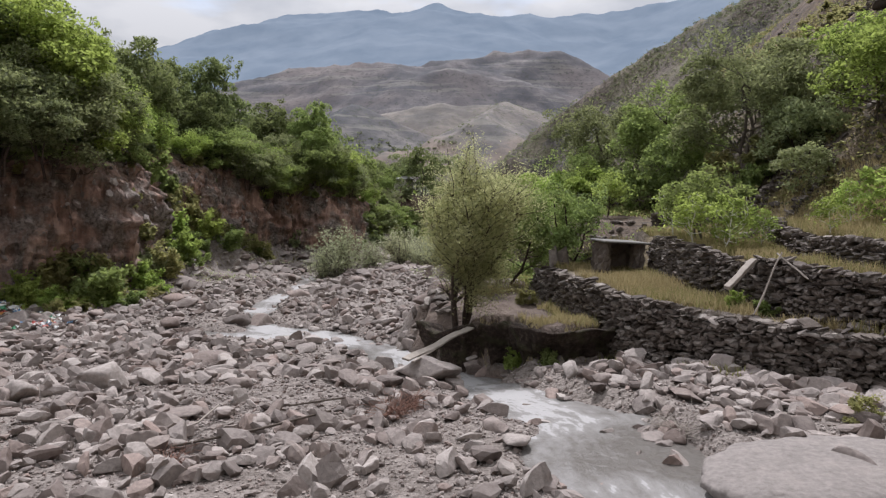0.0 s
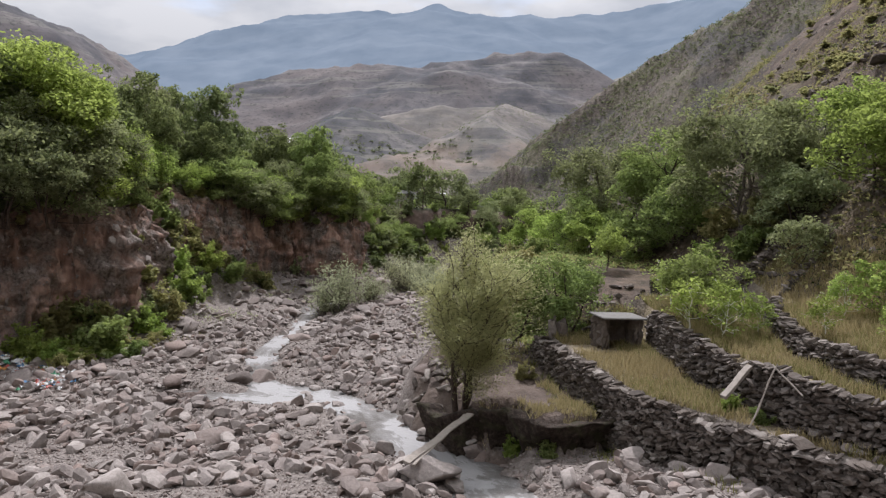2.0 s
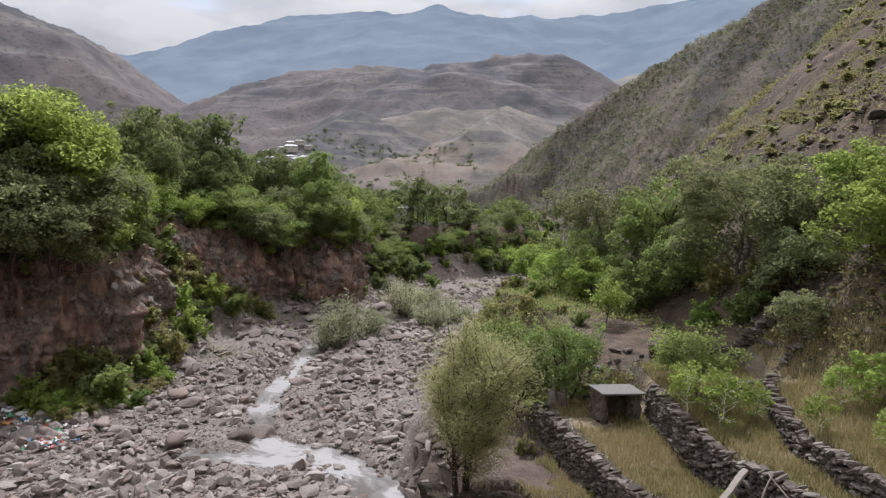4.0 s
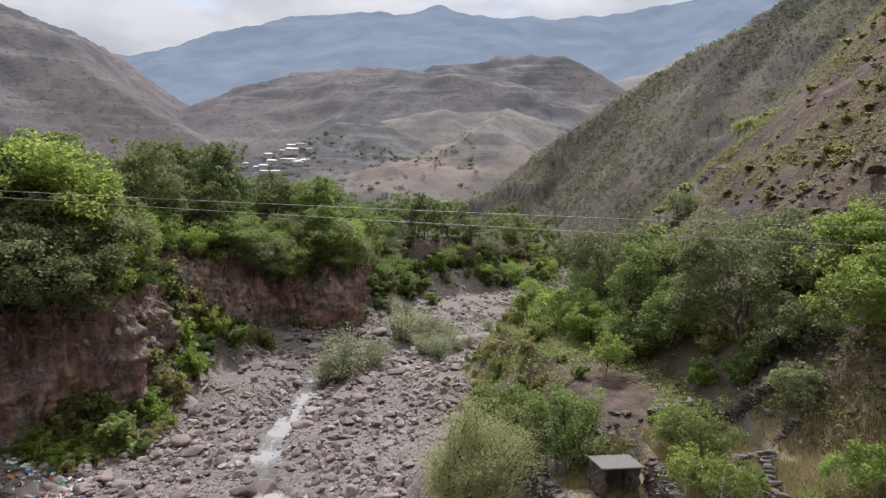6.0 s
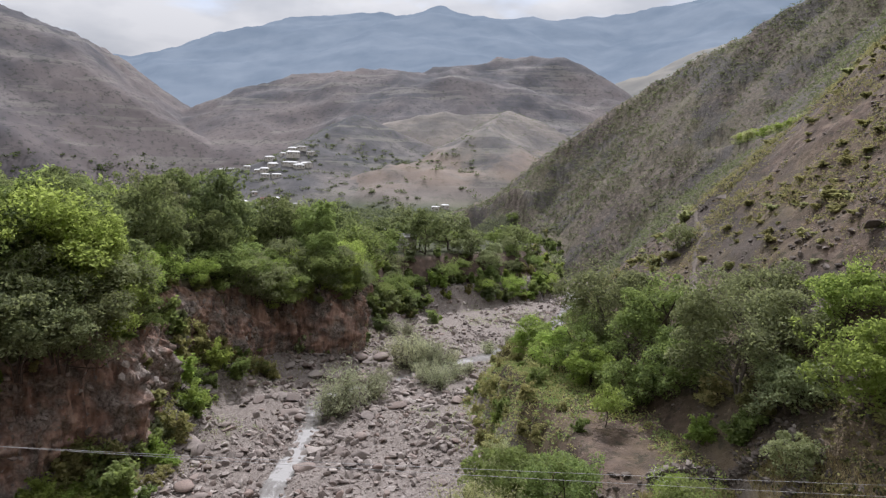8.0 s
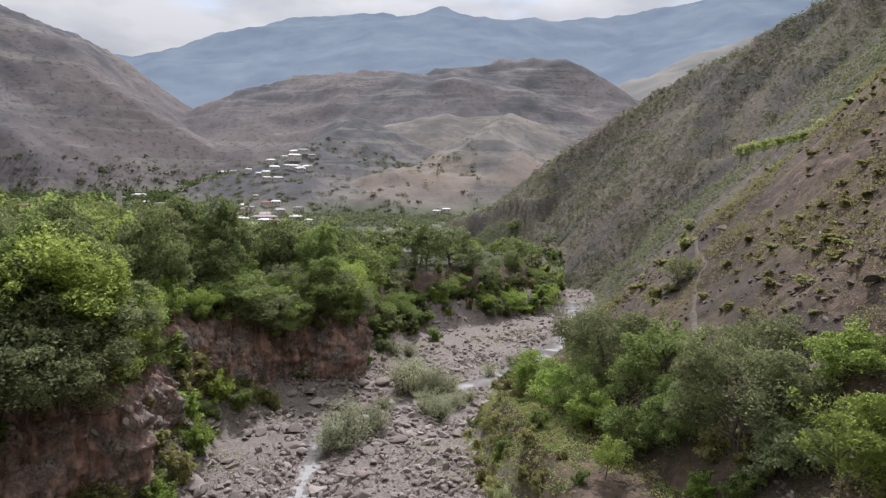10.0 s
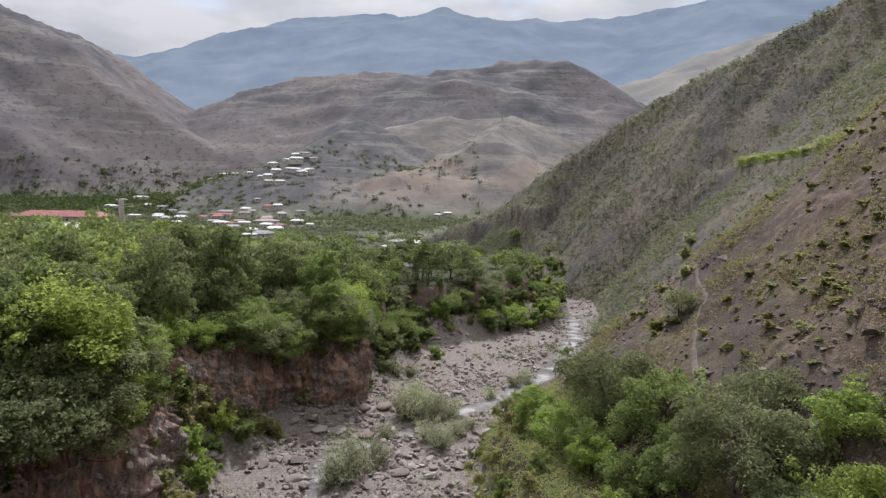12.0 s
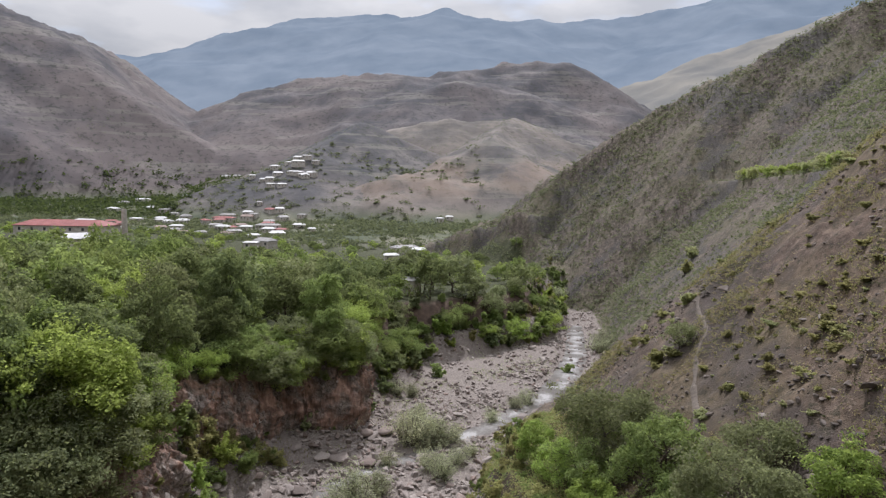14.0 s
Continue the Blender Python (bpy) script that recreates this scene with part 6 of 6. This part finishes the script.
def tower(x, y, h):
    bm = bmesh.new()
    bmesh.ops.create_cone(bm, cap_ends=True, segments=14, radius1=1.5, radius2=1.1, depth=h)
    me = bpy.data.meshes.new("brick_chimney")
    bm.to_mesh(me)
    bm.free()
    me.materials.append(PLASTER)
    o = tagged(new("brick_chimney", me), "tall slim masonry chimney beside the red-roofed building", "chimney")
    o.matrix_basis = Matrix.Translation((x, y, ground_z(x, y) + h / 2 - 0.5))


tower(-150, 300, 17)
# orchards and gardens between the houses
n = 7500
X, Y = vrng.uniform(-700, 40, n), vrng.uniform(420, 1000, n)
dens = fbm(X, Y, 70, 3, 88)
ok = (dens > vrng.uniform(-0.55, 0.35, n)) & (X > -0.74 * Y - 10) & ((-beside(X, Y, CLIFF) > 4) | (Y > 430)) & (ground_parts(X, Y)[1]['hill'] < 0.3) & (ground_parts(X, Y)[1]['far'] < vrng.uniform(0, 1.6, n) ** 3) & ((Y < 860) | (X > -380))
X, Y = X[ok], Y[ok]
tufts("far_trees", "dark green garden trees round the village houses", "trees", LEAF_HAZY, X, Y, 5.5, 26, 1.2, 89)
n = 12000
X, Y = vrng.uniform(-700, 500, n), vrng.uniform(760, 1350, n)
ok = (fbm(X, Y, 160, 4, 90) > vrng.uniform(-0.1, 0.6, n)) & (np.abs(X) < 0.72 * Y)
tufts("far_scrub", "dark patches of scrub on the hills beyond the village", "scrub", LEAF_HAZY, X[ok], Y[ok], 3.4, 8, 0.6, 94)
n = 9000
X, Y = vrng.uniform(-1050, -330, n), vrng.uniform(760, 1700, n)
Z = ground_parts(X, Y)[0]
ok = (Z + 30 * fbm(X, Y, 140, 3, 97) < vrng.uniform(-10, 70, n)) & (X > -0.74 * Y - 20)
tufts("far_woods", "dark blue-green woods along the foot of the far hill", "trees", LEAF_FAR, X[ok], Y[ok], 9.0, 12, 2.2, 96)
for i in range(26):
    house(vrng.uniform(-330, -150), vrng.uniform(560, 760), vrng.uniform(8, 14), ("w", "g", "w", "b", "red")[i % 5], vrng)


# ---------------------------------------------------------------- the power line across the gorge
def plain(name, col, rough=0.6, metal=0.0):
    m, N, L, b = material(name, rough)
    f = n_noise(N, L, 6.0, 5, n_pos(N))
    L.new(n_ramp(N, L, f, [(0.3, tuple(c * 0.75 for c in col)), (0.7, col)]), b.inputs["Base Color"])
    b.inputs["Metallic"].default_value = metal
    return m


WIRE = plain("weathered_aluminium", (0.45, 0.45, 0.45), 0.5, 0.3)
WOOD = plain("weathered_wood", (0.34, 0.30, 0.26), 0.9)
DARK_WOOD = plain("dark_wood", (0.10, 0.08, 0.065), 0.9)
CONCRETE = plain("concrete_slab", (0.19, 0.182, 0.17), 0.85)


def power_line():
    e = tagged(new("power_line"), "two thin pale power wires slung across the gorge", "power line")
    xl, xr = -64.0, 37.0
    for y, dz in ((10.75, 0.0), (11.0, -0.22)):
        path = []
        for i in range(41):
            x = xl + (xr - xl) * i / 40
            path.append((x, y, 20.28 - 0.042 * x + dz * (1 + 0.06 * max(x, -10)) + 0.0006 * (x + 2) ** 2, 0.0036))
        o = new("wire", tubes("wire", [path], WIRE, 5))
        o.parent = e
    for x in (xl, xr):
        g, t = ground_z(x, 10.9), 20.42 - 0.042 * x + 0.0006 * (x + 2) ** 2
        o = new("pole", tubes("pole", [[(x, 10.9, g - 1, 0.16), (x, 10.9, max(t + 0.5, g + 3), 0.11)], [(x, 10.3, t + 0.02, 0.05), (x, 11.5, t - 0.1, 0.05)]], WOOD, 8))
        o.parent = e


power_line()


# ---------------------------------------------------------------- timber, shed and litter
def beam(name, label, a, b, w, h, mat, twist=0.0):
    a, b = Vector(a), Vector(b)
    d = b - a
    bm = bmesh.new()
    box(bm, -d.length / 2, d.length / 2, -w / 2, w / 2, -h / 2, h / 2)
    bmesh.ops.subdivide_edges(bm, edges=[ed for ed in bm.edges if abs(ed.verts[0].co.x - ed.verts[1].co.x) > 0.1], cuts=6)
    for v in bm.verts:
        v.co.y += 0.04 * math.sin(v.co.x * 2.1) + random.uniform(-0.012, 0.012)
        v.co.z += random.uniform(-0.01, 0.01) + 0.03 * math.sin(v.co.x * 1.3)
    bmesh.ops.bevel(bm, geom=[ed for ed in bm.edges if ed.calc_face_angle(0) > 1.2], offset=0.02, segments=1, affect='EDGES')
    me = bpy.data.meshes.new(name)
    bm.to_mesh(me)
    bm.free()
    me.materials.append(mat)
    o = tagged(new(name, me), label, "timber")
    o.matrix_basis = Matrix.Translation((a + b) / 2) @ d.to_track_quat('X', 'Z').to_matrix().to_4x4() @ Matrix.Rotation(twist, 4, 'X')
    return o


beam("plank", "long weathered grey plank leaning over the stream", (-1.5, 25.5, 0.98), (1.45, 31.1, 1.1), 0.34, 0.09, WOOD, 0.2)
beam("plank", "second narrow weathered plank beside the first", (-1.2, 25.4, 0.9), (1.15, 31.2, 1.05), 0.14, 0.08, WOOD, -0.2)
beam("plank", "weathered wooden beam lying on the terrace corner", (10.7, 24.6, 4.05), (12.2, 25.5, 4.95), 0.26, 0.16, WOOD, 0.1)
beam("plank", "thin grey pole leaning on the terrace wall", (11.3, 23.6, 3.2), (12.6, 24.2, 5.4), 0.06, 0.06, WOOD)
beam("plank", "thin grey pole leaning against the dry-stone wall", (12.9, 23.0, 4.6), (12.5, 24.4, 5.35), 0.06, 0.06, WOOD)


def twigs(name, label, x, y, n, size, seed, mat, up=0.6):
    rng = np.random.default_rng(seed)
    paths = []
    for _ in range(n):
        d = rng.normal(size=3)
        d[2] = abs(d[2]) * up
        d *= size / np.linalg.norm(d) * rng.uniform(0.5, 1.1)
        a = (rng.normal() * 0.1 * size, rng.normal() * 0.1 * size, -0.02)
        paths.append(limb(a, np.array(a) + d, 0.012 * size ** 0.5, 0.004, rng, 0.15, 3))
    o = tagged(new(name, tubes(name, paths, mat, 4)), label, "dead plant")
    o.matrix_basis = Matrix.Translation((x, y, ground_z(x, y) + 0.12))


RUSTY = plain("red_twigs", (0.26, 0.15, 0.115), 0.9)
twigs("dry_bush", "leafless reddish dry bush among the stones", -6.7, 15.5, 60, 0.75, 51, RUSTY)
twigs("dry_bush", "low reddish-brown dry bush on the gravel", -1.6, 20.3, 110, 1.0, 52, RUSTY)
twigs("dry_bush", "small reddish dry plant between cobbles", -1.0, 21.0, 60, 0.8, 53, RUSTY)
twigs("dead_tree", "small leafless dead tree on the river bank", 8.1, 79.3, 60, 3.2, 56, BARK_DARK, 1.6)
twigs("dead_tree", "grey leafless thorn tree beside the gravel", 9.3, 97.5, 60, 3.0, 58, BARK_DARK, 1.6)
twigs("brushwood", "heap of grey driftwood branches caught in stones", 6.7, 17.6, 45, 1.3, 54, WOOD, 0.35)
for pts, r, lab in ((((-7.0, 16.4), (-5.2, 17.6), (-3.4, 19.3)), 0.035, "long thin dark branch lying across the stones"), (((-5.0, 20.6), (-4.2, 20.8), (-3.2, 20.9)), 0.03, "short dark stick lying on the gravel"),
                    (((-7.6, 17.0), (-7.0, 18.2), (-6.9, 19.6)), 0.03, "pale bent driftwood stick on the cobbles"), (((-13.0, 110.5), (-14.6, 113.0), (-15.4, 115.0)), 0.16, "pale fallen trunk on the gravel bar")):
    P = [(x, y, ground_z(x, y) + 0.24 + 0.10 * i, r) for i, (x, y) in enumerate(pts)]
    tagged(new("branch", tubes("branch", [P], WOOD if "pale" in lab else DARK_WOOD, 6)), lab, "branch")


def stone_shed(x, y, z, w, d, h):
    e = tagged(new("stone_shed"), "low dark stone shed with a flat concrete slab roof", "shed")
    for nm, dims in (("wall", (-w / 2, w / 2, d / 2 - 0.35, d / 2, 0, h)), ("wall", (-w / 2, -w / 2 + 0.35, -d / 2, d / 2 - 0.36, 0, h)), ("wall", (w / 2 - 0.35, w / 2, -d / 2, d / 2 - 0.36, 0, h))):
        bm = bmesh.new()
        box(bm, *dims)
        bmesh.ops.subdivide_edges(bm, edges=list(bm.edges), cuts=5, use_grid_fill=True)
        for v in bm.verts:
            v.co += Vector([random.uniform(-0.11, 0.11) for _ in range(3)])
        part(nm, bm, MAT_WALL, e)
    bm = bmesh.new()
    box(bm, -w / 2 - 0.2, w / 2 + 0.2, -d / 2 - 0.25, d / 2 + 0.1, h, h + 0.11)
    bmesh.ops.bevel(bm, geom=list(bm.edges), offset=0.03, segments=1, affect='EDGES')
    part("roof_slab", bm, CONCRETE, e, "pale weathered concrete slab")
    e.matrix_basis = Matrix.Translation((x, y, z)) @ Matrix.Rotation(0.25, 4, 'Z') @ Matrix.Rotation(0.07, 4, 'Y')


stone_shed(9.75, 36.7, 2.9, 2.3, 1.5, 1.75)
for x, y, z, s in ((7.1, 38.4, 3.0, 0.55), (6.6, 38.9, 3.0, 0.5)):
    o = tagged(new("stone_post", BLOCK_MESHES[2]), "squat upright stone post by the shed", "post")
    o.matrix_basis = Matrix.Translation((x, y, z + 0.5)) @ Matrix.Diagonal((s, s, 1.3, 1))


def litter():
    rng = np.random.default_rng(57)
    cols = [plain("litter_" + w, c, 0.5) for w, c in (("white", (0.75, 0.75, 0.74)), ("blue", (0.12, 0.25, 0.42)), ("red", (0.45, 0.10, 0.08)), ("green", (0.10, 0.32, 0.18)), ("orange", (0.55, 0.26, 0.08)))]
    for i in range(190):
        u = rng.uniform()
        x, y = -34.6 + 7.6 * u + rng.normal() * 0.9, 52.0 - 8.0 * u + rng.normal() * 0.9
        bm = bmesh.new()
        bmesh.ops.create_grid(bm, x_segments=3, y_segments=3, size=0.5)
        for v in bm.verts:
            v.co.z += rng.normal() * 0.16
            v.co.x += rng.normal() * 0.06
        bmesh.ops.solidify(bm, geom=list(bm.faces), thickness=0.03)
        me = bpy.data.meshes.new("rubbish")
        bm.to_mesh(me)
        bm.free()
        k = int(rng.choice(5, p=(0.6, 0.13, 0.08, 0.09, 0.1)))
        me.materials.append(cols[k])
        o = tagged(new("rubbish", me), "crumpled scrap of " + ("white", "blue", "red", "green", "orange")[k] + " plastic dumped on the bank", "rubbish", "dumped rubbish")
        s = rng.uniform(0.22, 0.6)
        o.matrix_basis = Matrix.Translation((x, y, ground_z(x, y) + 0.24)) @ Matrix.Rotation(rng.uniform(0, 6), 4, 'Z') @ Matrix.Diagonal((s, s * 0.7, s, 1))


litter()
